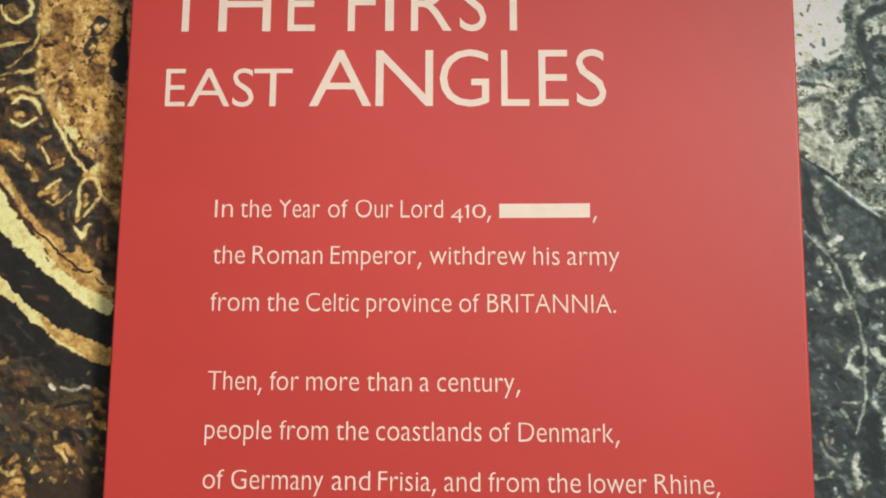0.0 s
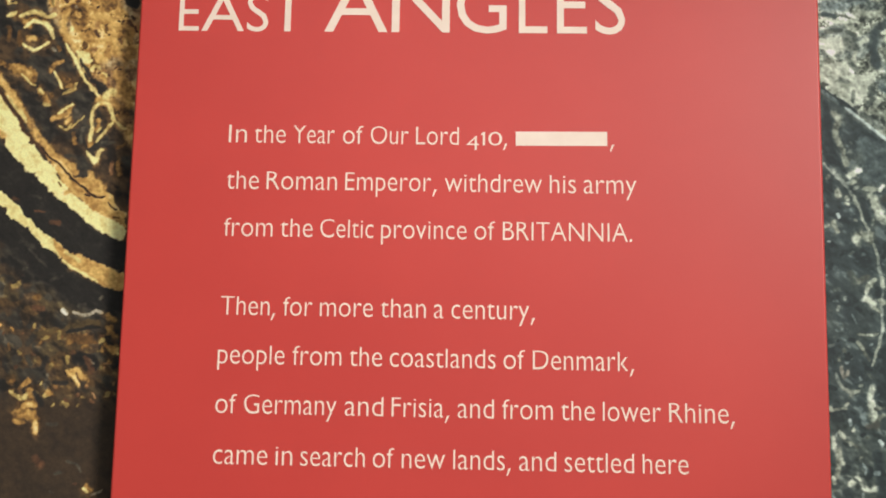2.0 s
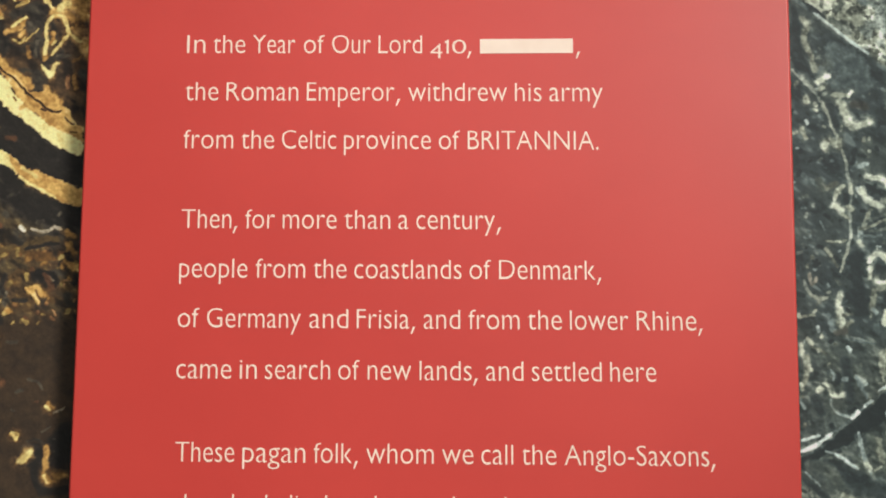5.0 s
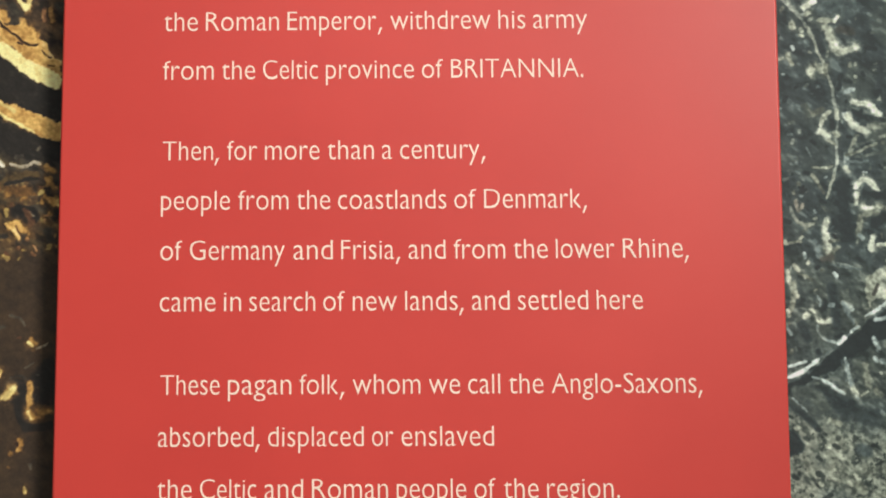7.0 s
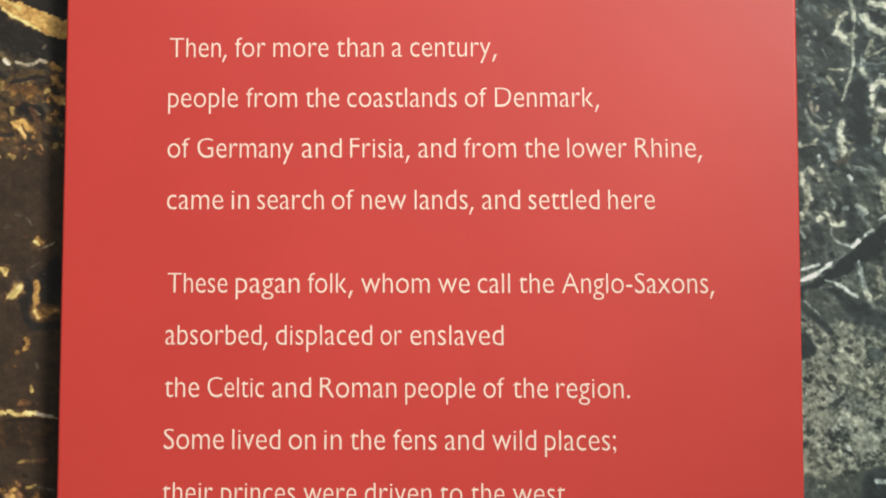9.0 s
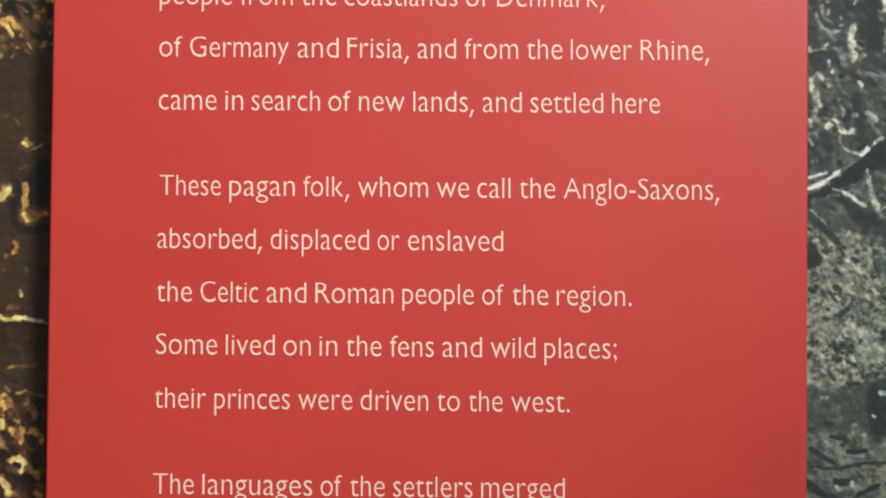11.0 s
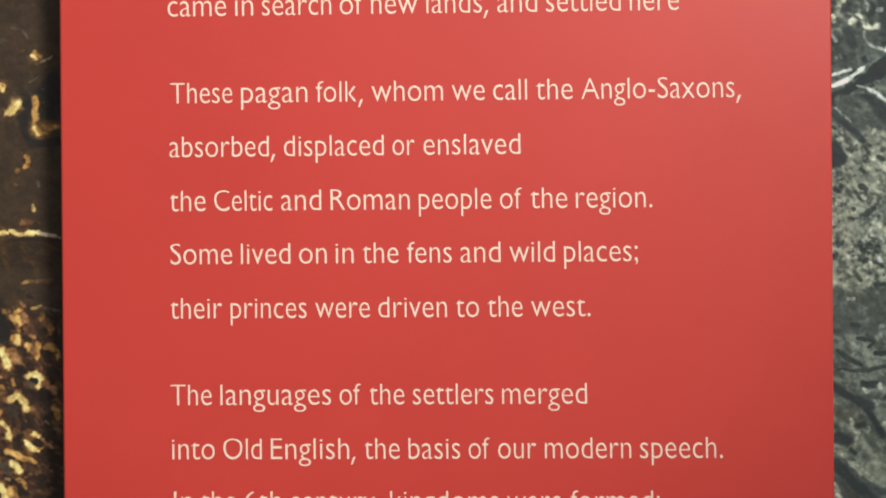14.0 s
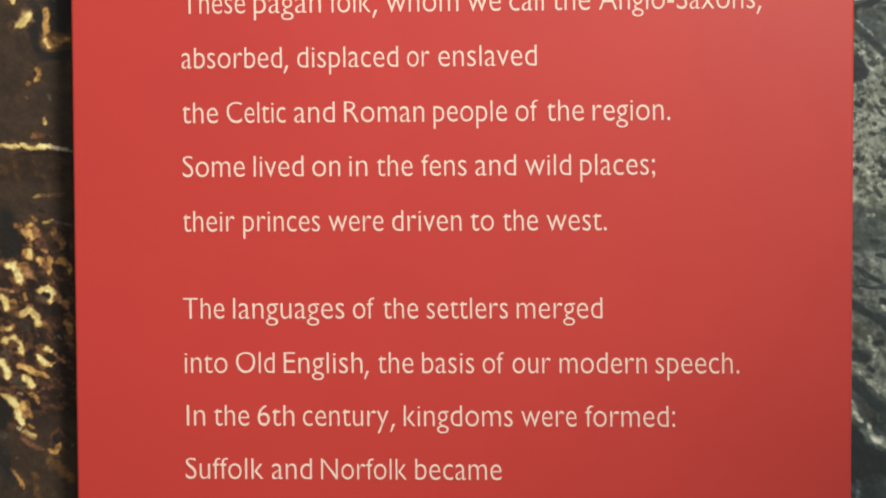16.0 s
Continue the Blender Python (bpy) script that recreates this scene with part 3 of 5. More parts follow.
    ink(0.34, 1.1, 3, (-263.7, 1567.8), (-262.1, 1569.4))
    ink(0.3, 2.0, 1, (-312, 1568), (-310, 1569))
    ink(0.27, 2.0, 2, (-312, 1561), (-306, 1561))
    ink(0.25, 1.6, 3, (-304, 1569), (-301, 1567))
    ink(0.25, 2.4, 0, (-310, 1541), (-298, 1544), (-291, 1543), (-282, 1548), (-265, 1550))
    ink(0.4, 1.4, 0, (-305, 1538), (-302, 1539))
    ink(0.42, 1.4, 0, (-293, 1538), (-293, 1543))
    ink(0.09, 1.2, 3, (-287, 1543), (-278, 1546), (-264, 1547))
    ink(0.26, 3.6, 1, (-283, 1538), (-269, 1539))
    ink(0.36, 1.8, 1, (-284, 1536), (-280, 1537))
    ink(0.45, 1.4, 1, (-274, 1532), (-270, 1533))
    ink(0.3, 1.2, 1, (-278, 1535), (-265, 1536))
    blot(0.07, 1.6, 3, (-283, 1522), (-280, 1528), (-270, 1529), (-263, 1525), (-263, 1515), (-273, 1517))
    ink(0.5, 1.1, 0, (-284.9, 1524.6), (-284.2, 1521.3))
    ink(0.45, 0.9, 3, (-268.7, 1522.2), (-266.5, 1519.3))
    ink(0.26, 2.0, 2, (-272, 1525), (-267, 1515))
    ink(0.85, 1.8, 1, (-285, 1515), (-280, 1511), (-277, 1507), (-275, 1504))
    ink(0.6, 2.8, 1, (-274, 1511), (-271, 1509))
    ink(0.66, 1.6, 1, (-282, 1515), (-277, 1516), (-273, 1513))
    ink(0.3, 0.6, 2, (-277.8, 1514.0), (-276.3, 1509.5), (-273.5, 1505.8))
    ink(0.34, 1.8, 0, (-298, 1517), (-297, 1518))
    ink(0.34, 1.4, 3, (-299, 1512), (-301, 1505), (-297, 1499))
    ink(0.52, 1.7, 1, (-298, 1498), (-295, 1498))
    ink(0.16, 1.6, 3, (-294, 1506), (-285, 1506))
    ink(0.52, 1.8, 0, (-329, 1577), (-326, 1579))
    ink(0.72, 1.6, 0, (-326, 1499), (-320, 1495), (-315, 1494), (-313, 1497))
    ink(0.5, 1.8, 1, (-313, 1508), (-319, 1501))
    ink(0.5, 2.3, 1, (-311, 1499), (-308, 1490))
    ink(0.45, 3.7, 1, (-318, 1484), (-308, 1481))
    ink(0.68, 1.8, 1, (-315, 1488), (-311, 1490))
    ink(0.6, 1.6, 1, (-321, 1478), (-314, 1477))
    ink(0.24, 2.4, 3, (-315, 1524), (-312, 1520))
    ink(0.24, 2.4, 3, (-324, 1523), (-321, 1522))
    ink(0.2, 2.4, 3, (-315, 1535), (-312, 1539))
    ink(0.12, 1.6, 3, (-304, 1515), (-301, 1523))
    ink(0.12, 2.0, 3, (-308, 1498), (-302, 1490))
    ink(0.25, 1.0, 3, (-280.3, 1449.1), (-274.1, 1447.9), (-270.1, 1442.3))
    ink(0.4, 2.3, 1, (-265, 1433), (-262, 1429))
    ink(0.85, 1.4, 0, (-266.9, 1429.9), (-263.9, 1427.6))
    ink(0.5, 0.7, 3, (-260.2, 1426.0), (-254.2, 1428.5))
    ink(0.85, 1.6, 0, (-290, 1411), (-287, 1408))
    ink(0.7, 1.1, 0, (-287.1, 1407.5), (-285.3, 1410.7), (-290.2, 1411.9))
    blot(0.09, 2.4, 3, (-286, 1394), (-278, 1404), (-266, 1407), (-249, 1421), (-248, 1388), (-262, 1388), (-274, 1388))
    ink(0.2, 0.8, 3, (-278.5, 1406.0), (-271.3, 1407.3), (-265.2, 1401.4))
    ink(0.3, 0.6, 3, (-269.1, 1412.4), (-263.7, 1416.0))
    ink(0.75, 1.8, 0, (-281, 1393), (-279, 1395), (-276, 1398))
    ink(0.3, 0.8, 3, (-260.8, 1408.1), (-260.0, 1408.5))
    ink(0.35, 1.4, 1, (-307, 1485), (-305, 1479))
    ink(0.8, 2.1, 1, (-306, 1476), (-305, 1471))
    ink(0.25, 1.2, 3, (-297, 1476), (-289, 1476))
    ink(0.24, 3.2, 2, (-303, 1451), (-299, 1447))
    ink(0.22, 1.2, 3, (-288, 1441), (-285, 1442))
    ink(0.25, 0.8, 2, (-274.5, 1433.9), (-272.8, 1433.5))
    ink(0.3, 0.8, 3, (-291.2, 1427.8), (-290.0, 1427.4))
    ink(0.75, 2.4, 0, (-283, 1392), (-280, 1395), (-277, 1398))
    ink(0.62, 2.4, 1, (-265, 1401), (-265, 1394), (-265, 1387))
    ink(0.88, 1.6, 0, (-265, 1382), (-263, 1378))
    ink(0.36, 3.7, 1, (-260, 1381), (-253, 1383))
    ink(0.08, 2.4, 3, (-273, 1387), (-271, 1375), (-264, 1371), (-251, 1372))
    ink(0.42, 1.8, 1, (-271, 1363), (-270, 1359), (-272, 1356))
    ink(0.1, 0.8, 2, (-273.6, 1360.2), (-272.4, 1359.4))
    ink(0.36, 1.4, 1, (-278, 1353), (-277, 1354))
    ink(0.3, 0.8, 1, (-278.9, 1344.1), (-278.1, 1343.4))
    ink(0.3, 1.0, 3, (-263.9, 1345.6), (-263.5, 1343.3))
    ink(0.62, 1.3, 0, (-267.2, 1330.3), (-266.8, 1328.0))
    ink(0.36, 1.4, 2, (-274, 1319), (-264, 1318))
    ink(0.7, 1.4, 0, (-283.6, 1313.6), (-276.7, 1310.9), (-272.1, 1311.6))
    ink(0.96, 1.6, 0, (-272, 1312), (-267, 1312), (-263, 1312))
    ink(0.7, 1.2, 3, (-262.9, 1312.0), (-259.0, 1310.4), (-254.4, 1309.6), (-249.0, 1307.7))
    ink(0.06, 1.2, 1, (-283, 1307), (-266, 1308), (-249, 1305))
    ink(0.12, 7.2, 1, (-283, 1299), (-247, 1297))
    ink(0.28, 1.2, 2, (-274, 1279), (-267, 1279), (-254, 1280))
    ink(0.75, 1.5, 0, (-299.4, 1312.7), (-291.8, 1312.5), (-285.0, 1311.7))
    ink(0.34, 0.9, 2, (-275.7, 1318.3), (-262.1, 1318.5))
    ink(0.12, 8.8, 1, (-299, 1297), (-248, 1296))
    ink(0.32, 1.2, 0, (-275.5, 1278.3), (-269.5, 1279.3), (-262.6, 1279.2))
    ink(0.26, 1.0, 2, (-262.6, 1278.5), (-255.1, 1278.8))
    ink(0.08, 1.2, 1, (-271, 1270), (-269, 1269))
    ink(0.07, 6.4, 3, (-294, 1265), (-290, 1244))
    ink(0.4, 1.4, 2, (-275, 1264), (-273, 1263))
    ink(0.52, 1.1, 0, (-268.9, 1261.7), (-263.6, 1262.4))
    ink(0.28, 0.8, 3, (-263.6, 1261.3), (-250.0, 1260.0))
    # a heap of worn beads
    ink(0.36, 1.8, 1, (-287, 1259), (-284, 1260))
    ink(0.66, 1.9, 1, (-279, 1258), (-276, 1260))
    ink(0.62, 2.3, 2, (-281, 1256), (-278, 1250), (-275, 1252))
    ink(0.78, 1.6, 1, (-279, 1255), (-277, 1252))
    ink(0.5, 2.3, 2, (-274, 1257), (-273, 1253))
    ink(0.6, 1.1, 1, (-277.5, 1247.2), (-276.4, 1246.1))
    ink(0.76, 1.9, 0, (-278, 1243), (-279, 1240))
    ink(0.4, 1.4, 1, (-282, 1241), (-281, 1242))
    ink(0.32, 2.3, 2, (-264, 1255), (-260, 1252), (-256, 1247))
    ink(0.48, 1.4, 1, (-263, 1254), (-261, 1255))
    ink(0.3, 2.8, 2, (-271, 1247), (-268, 1244))
    ink(0.45, 1.2, 2, (-269.2, 1243.0), (-266.2, 1241.5))
    ink(0.36, 1.4, 1, (-257, 1247), (-256, 1245))
    ink(0.56, 1.8, 1, (-272, 1237), (-270, 1235))
    ink(0.52, 1.6, 1, (-265, 1238), (-264, 1233), (-265, 1228))
    ink(0.4, 1.8, 2, (-268, 1234), (-266, 1232))
    ink(0.46, 1.8, 1, (-259, 1235), (-255, 1236), (-252, 1232), (-252, 1228))
    ink(0.4, 3.7, 2, (-282, 1232), (-279, 1227))
    ink(0.88, 2.3, 0, (-293, 1233), (-289, 1233), (-286, 1228), (-285, 1223))
    ink(0.3, 1.6, 1, (-285, 1233), (-281, 1234))
    ink(0.26, 2.8, 3, (-271, 1213), (-269, 1210))
    ink(0.78, 1.8, 0, (-272, 1216), (-268, 1218))
    ink(0.9, 2.3, 0, (-267, 1217), (-264, 1214), (-264, 1210))
    ink(0.36, 2.3, 2, (-261, 1211), (-253, 1206))
    ink(0.06, 1.4, 3, (-269, 1214), (-267, 1213))
    ink(0.46, 0.9, 2, (-299.9, 1218.2), (-290.1, 1215.8))
    ink(0.88, 2.1, 0, (-300, 1212), (-295, 1210), (-294, 1204))
    ink(0.38, 1.8, 1, (-289, 1209), (-288, 1206))
    ink(0.42, 1.4, 1, (-282, 1215), (-281, 1210))
    ink(0.22, 2.8, 3, (-284, 1196), (-280, 1193))
    ink(0.84, 2.4, 0, (-283, 1201), (-278, 1203), (-274, 1199), (-273, 1194))
    ink(0.62, 2.1, 1, (-297, 1191), (-291, 1192))
    ink(0.8, 1.3, 0, (-294.2, 1190.4), (-291.2, 1191.8))
    ink(0.42, 2.3, 1, (-255, 1196), (-251, 1190))
    ink(0.4, 1.1, 3, (-259.7, 1185.6), (-257.9, 1184.1))
    ink(0.3, 0.8, 3, (-254.1, 1181.8), (-251.1, 1180.6))
    ink(0.26, 2.0, 3, (-296, 1175), (-294, 1172))
    ink(0.78, 2.3, 0, (-294, 1183), (-289, 1185), (-286, 1181), (-285, 1176))
    ink(0.3, 1.6, 2, (-291, 1182), (-288, 1179))
    ink(0.82, 2.0, 0, (-269, 1179), (-265, 1176))
    ink(0.3, 1.6, 1, (-273, 1180), (-270, 1180))
    ink(0.42, 1.4, 2, (-263, 1175), (-260, 1172), (-256, 1168))
    ink(0.88, 2.0, 0, (-273, 1173), (-269, 1168), (-265, 1166))
    ink(0.4, 0.9, 1, (-264.9, 1167.2), (-262.6, 1167.2))
    ink(0.78, 2.3, 1, (-286, 1166), (-280, 1164), (-274, 1161))
    ink(0.6, 1.6, 1, (-275, 1161), (-270, 1160), (-266, 1158))
    ink(0.88, 2.3, 0, (-298, 1169), (-295, 1164), (-294, 1160))
    ink(0.92, 2.3, 0, (-282, 1158), (-278, 1155), (-276, 1153))
    ink(0.26, 2.4, 3, (-289, 1157), (-286, 1154))
    ink(0.3, 1.6, 2, (-301, 1152), (-291, 1151))
    ink(0.52, 1.7, 1, (-280, 1147), (-276, 1145), (-273, 1142))
    ink(0.5, 1.1, 3, (-286.5, 1147.9), (-284.9, 1147.9))
    ink(0.4, 0.9, 2, (-273.5, 1148.2), (-271.2, 1150.4))
    ink(0.52, 3.7, 1, (-283, 1141), (-281, 1134))
    ink(0.4, 1.4, 2, (-282, 1138), (-280, 1136))
    ink(0.88, 2.4, 0, (-296, 1146), (-291, 1142), (-288, 1138), (-287, 1132), (-285, 1129))
    ink(0.7, 1.9, 1, (-284, 1141), (-283, 1138))
    blot(0.06, 2.4, 3, (-307, 1145), (-297, 1145), (-293, 1139), (-291, 1131), (-297, 1124), (-307, 1124))
    ink(0.22, 2.0, 1, (-294, 1127), (-291, 1126))
    ink(0.32, 2.3, 3, (-299, 1121), (-297, 1120))
    ink(0.55, 1.1, 3, (-287.9, 1125.0), (-286.0, 1124.6))
    ink(0.68, 1.8, 0, (-283, 1122), (-277, 1119))
    ink(0.5, 1.2, 1, (-279.1, 1127.2), (-276.9, 1125.3))
    ink(0.3, 1.6, 2, (-285, 1120), (-278, 1114), (-271, 1111))
    ink(0.27, 1.2, 2, (-266, 1113), (-266, 1118), (-264, 1122), (-260, 1124), (-257, 1120))
    ink(0.58, 1.8, 1, (-267, 1111), (-263, 1110), (-260, 1115))
    ink(0.06, 1.8, 3, (-263, 1119), (-262, 1117))
    ink(0.3, 0.8, 3, (-251.2, 1114.3), (-249.7, 1114.7))
    ink(0.24, 3.6, 1, (-266, 1102), (-253, 1093))
    ink(0.54, 1.4, 1, (-292, 1099), (-289, 1094), (-287, 1090), (-284, 1085))
    ink(0.3, 0.8, 3, (-288.6, 1104.7), (-287.0, 1105.4))
    ink(0.12, 4.8, 3, (-298, 1109), (-294, 1090))
    ink(0.2, 2.4, 1, (-277, 1094), (-275, 1079))


def silver_coin():
    lay(1.0 * silver, np.clip(0.17 + 0.08 * beaten + 0.25 * np.clip(beaten - 0.4, 0, 1) + 0.2 * np.clip(creased - 0.5, 0, 1) + 0.06 * (mottle - 0.5), 0.06, 0.5), 3)
    lay(silver * 0.5 * ramp(layered(26, 191, 2), 0.48, 0.62), np.clip(0.24 + 0.10 * beaten + 0.14 * (mottle - 0.5), 0.06, 0.5), 0)
    # pale, pitted metal above the upper stem
    above = silver * ramp((Z - 1703) * 0.77 + (X - 301) * 0.63 + 4 * (rough - 0.5), -2, 2)
    lay(above, np.clip(0.58 + 0.6 * (rough - 0.5) + 0.8 * (mottle - 0.5) + 0.2 * creased, 0.12, 1) * (0.45 + 0.55 * ramp(speck, 0.32, 0.44)), 1)
    lay(above * 0.6 * ramp(layered(16, 201, 2), 0.52, 0.66), np.clip(0.40 + 0.4 * (rough - 0.5) + 0.4 * (mottle - 0.5), 0.1, 0.8), 3)
    # greyer metal round the spear
    lay(silver * 0.7 * ramp(Z + 10 * (rough - 0.5), 1370, 1390) * (1 - ramp(Z + 30 * (rough - 0.5), 1455, 1500)), np.clip(0.24 + 0.14 * beaten + 0.2 * (mottle - 0.5) + 0.12 * creased, 0.07, 0.6), 0)
    # the granular ground under the spear
    grains = silver * (1 - ramp(Z + 0.2 * (X - 280) + 14 * (rough - 0.5), 1358, 1382)) * ramp(Z + 20 * (rough - 0.5), 1120, 1165)
    lay(grains, np.clip(0.42 + 0.45 * (mottle - 0.5) + 0.4 * (speck - 0.5) + 0.2 * (rough - 0.5) + 0.16 * creased, 0.09, 0.85) * (0.55 + 0.45 * ramp(speck, 0.30, 0.40)), 0)
    lay(grains * 0.5 * ramp(rough, 0.45, 0.6), 0.42 + 0.5 * (mottle - 0.5), 1)
    lay(grains * (1 - ramp(Z + 12 * (rough - 0.5), 1250, 1274)) * 0.7, np.clip(0.32 + 0.25 * (fine - 0.5) + 0.16 * (rough - 0.5) + 0.16 * beaten, 0.08, 0.7), 0)
    # small glints all over the beaten metal
    chance = random.Random(9)
    for _ in range(150):
        x, z, turn, long = chance.uniform(258, 342), chance.uniform(1392, 1690), chance.uniform(0, math.pi), chance.uniform(0.5, 3.0)
        ink(chance.choice((0.28, 0.34, 0.42, 0.55)), chance.uniform(0.5, 1.3), chance.choice((0, 0, 1, 3)), (x, z), (x + long * math.cos(turn), z + long * math.sin(turn)))
    for _ in range(70):
        x, z, turn, long = chance.uniform(258, 342), chance.uniform(1385, 1640), chance.uniform(0, math.pi), chance.uniform(1, 5)
        ink(0.08, chance.uniform(0.8, 2.0), 3, (x, z), (x + long * math.cos(turn), z + long * math.sin(turn)))
    # pale, pitted metal at the top
    blot(0.92, 3.2, 1, (267, 1871), (314, 1870), (306, 1847), (309, 1833), (303, 1816), (298, 1808), (289, 1804), (282, 1808), (267, 1807))
    ink(0.34, 1.0, 0, (274.8, 1845.6), (276.0, 1843.7))
    ink(0.3, 1.0, 0, (271.7, 1828.1), (273.8, 1827.6))
    ink(0.34, 0.9, 0, (271.7, 1812.9), (272.5, 1812.0))
    ink(0.34, 1.2, 0, (281.1, 1819.7), (282.7, 1817.8))
    ink(0.36, 1.2, 0, (290.4, 1824.2), (290.5, 1819.6))
    ink(0.4, 0.9, 0, (288.1, 1836.2), (289.3, 1835.3))
    ink(0.36, 1.4, 0, (303, 1841), (304, 1838))
    ink(0.4, 1.4, 0, (295, 1813), (300, 1815))
    ink(0.4, 0.9, 0, (286.3, 1806.8), (288.7, 1803.2))
    ink(0.42, 0.9, 0, (280.1, 1847.4), (281.7, 1852.0))
    ink(0.44, 4.6, 0, (314, 1854), (314, 1838))
    ink(0.42, 4.6, 0, (313, 1826), (317, 1815))
    ink(0.38, 1.4, 3, (312, 1842), (308, 1831))
    ink(0.66, 1.8, 1, (315, 1843), (319, 1849))
    ink(0.52, 5.5, 3, (275, 1796), (286, 1796), (299, 1801))
    ink(0.34, 2.8, 3, (303, 1801), (313, 1808))
    ink(0.25, 1.6, 3, (272, 1789), (280, 1787))
    ink(0.24, 1.6, 3, (291, 1799), (298, 1802))
    ink(0.6, 1.4, 1, (287, 1803), (291, 1805))
    ink(0.55, 2.8, 1, (298, 1789), (309, 1788), (316, 1790))
    ink(0.72, 1.1, 1, (275.6, 1784.2), (284.8, 1781.9), (296.8, 1783.1))
    ink(0.3, 1.6, 0, (274, 1775), (285, 1776))
    ink(0.3, 1.6, 0, (290, 1775), (295, 1772))
    ink(0.62, 1.1, 1, (289.7, 1778.7), (295.6, 1776.8))
    ink(0.8, 4.1, 1, (273, 1763), (283, 1762))
    ink(0.7, 1.7, 1, (297, 1764), (304, 1770))
    ink(0.22, 3.6, 3, (343, 1852), (327, 1845), (319, 1835), (320, 1819), (323, 1808), (324, 1796), (326, 1786), (314, 1778), (308, 1765), (310, 1749))
    ink(0.22, 2.4, 3, (341, 1821), (331, 1826), (324, 1810), (330, 1805), (339, 1804))
    ink(0.76, 2.8, 1, (325, 1838), (331, 1835), (330, 1830))
    ink(0.6, 1.8, 0, (334, 1840), (340, 1836))
    ink(0.32, 1.8, 3, (327, 1815), (339, 1814))
    ink(0.5, 2.8, 3, (329, 1798), (338, 1796))
    ink(0.78, 2.1, 1, (316, 1774), (325, 1776), (334, 1774))
    ink(0.68, 3.2, 1, (319, 1769), (324, 1768))
    ink(0.6, 1.8, 1, (324, 1763), (325, 1755))
    ink(0.3, 2.0, 3, (325, 1783), (336, 1787))
    blot(0.78, 1.6, 1, (268, 1769), (284, 1771), (286, 1762), (278, 1757), (269, 1760))
    blot(0.66, 1.6, 1, (268, 1747), (287, 1752), (288, 1738), (271, 1735))
    blot(0.7, 1.6, 1, (286, 1740), (308, 1742), (302, 1727), (291, 1715), (280, 1725), (273, 1732))
    ink(0.7, 1.4, 1, (297, 1764), (304, 1769))
    ink(0.62, 1.4, 1, (295, 1759), (292, 1751))
    ink(0.36, 3.7, 0, (289, 1768), (294, 1764))
    ink(0.36, 1.8, 0, (295, 1746), (288, 1754))
    ink(0.36, 1.4, 0, (270, 1760), (273, 1756))
    ink(0.36, 1.8, 0, (283, 1737), (288, 1735))
    ink(0.34, 1.8, 0, (305, 1731), (307, 1728))
    ink(0.34, 1.8, 0, (302, 1719), (307, 1722))
    ink(0.38, 1.4, 0, (292, 1728), (291, 1721))
    ink(0.6, 1.8, 1, (307, 1718), (311, 1721))
    ink(0.5, 3.7, 1, (306, 1714), (318, 1708))
    ink(0.36, 2.8, 3, (313, 1732), (322, 1723))
    ink(0.12, 1.2, 3, (267, 1732), (276, 1725), (287, 1718), (294, 1711))
    ink(0.32, 1.4, 3, (270, 1728), (278, 1722), (287, 1715))
    ink(0.78, 1.2, 3, (285.8, 1715.9), (291.8, 1710.7), (301.7, 1702.1), (311.6, 1694.4), (323.4, 1684.1))
    ink(0.38, 2.3, 0, (298, 1711), (310, 1701))
    ink(0.14, 1.6, 3, (289, 1705), (305, 1692), (317, 1682))
    blot(0.28, 2.4, 3, (295, 1694), (309, 1690), (323, 1678), (322, 1656), (296, 1656), (292, 1675))
    ink(0.5, 2.3, 1, (276, 1712), (280, 1707), (277, 1697), (279, 1689), (283, 1680), (284, 1673))
    ink(0.34, 2.8, 0, (287, 1681), (291, 1677))
    ink(0.78, 2.1, 1, (286, 1664), (294, 1668))
    ink(0.5, 1.8, 1, (287, 1658), (289, 1659))
    blot(0.12, 2.4, 3, (269, 1719), (275, 1714), (275, 1693), (281, 1672), (284, 1666), (277, 1671), (268, 1674))
    ink(0.54, 1.1, 0, (267.6, 1672.9), (275.5, 1664.8), (283.3, 1656.3), (287.1, 1650.0), (290.8, 1641.6), (294.4, 1631.0), (298.1, 1622.7), (300.9, 1612.3), (303.7, 1603.1), (304.8, 1593.6), (305.7, 1585.3), (304.8, 1566.8), (304.0, 1550.5), (302.4, 1542.4), (299.3, 1534.2), (296.1, 1525.3))
    ink(0.5, 1.4, 0, (274, 1668), (282, 1658))
    ink(0.5, 1.8, 1, (277, 1652), (278, 1649))
    ink(0.74, 1.4, 3, (276, 1635), (277, 1633))
    ink(0.52, 1.4, 1, (273, 1629), (276, 1622))
    ink(0.34, 1.4, 3, (286, 1638), (287, 1635))
    ink(0.35, 1.8, 1, (271, 1664), (270, 1662))
    ink(0.64, 1.8, 1, (297, 1654), (308, 1654))
    ink(0.68, 3.2, 1, (302, 1648), (305, 1638), (310, 1631), (321, 1634))
    ink(0.85, 1.4, 1, (307, 1653), (310, 1656))
    ink(0.18, 3.2, 2, (311, 1647), (319, 1645))
    ink(0.12, 2.4, 3, (294, 1646), (298, 1631))
    ink(0.52, 2.5, 1, (288, 1616), (293, 1621), (297, 1617))
    ink(0.4, 1.4, 1, (300, 1621), (299, 1614))
    ink(0.3, 1.2, 3, (293, 1606), (294, 1605))
    ink(0.5, 1.8, 3, (308, 1599), (318, 1603))
    ink(0.24, 2.8, 0, (284, 1591), (286, 1585))
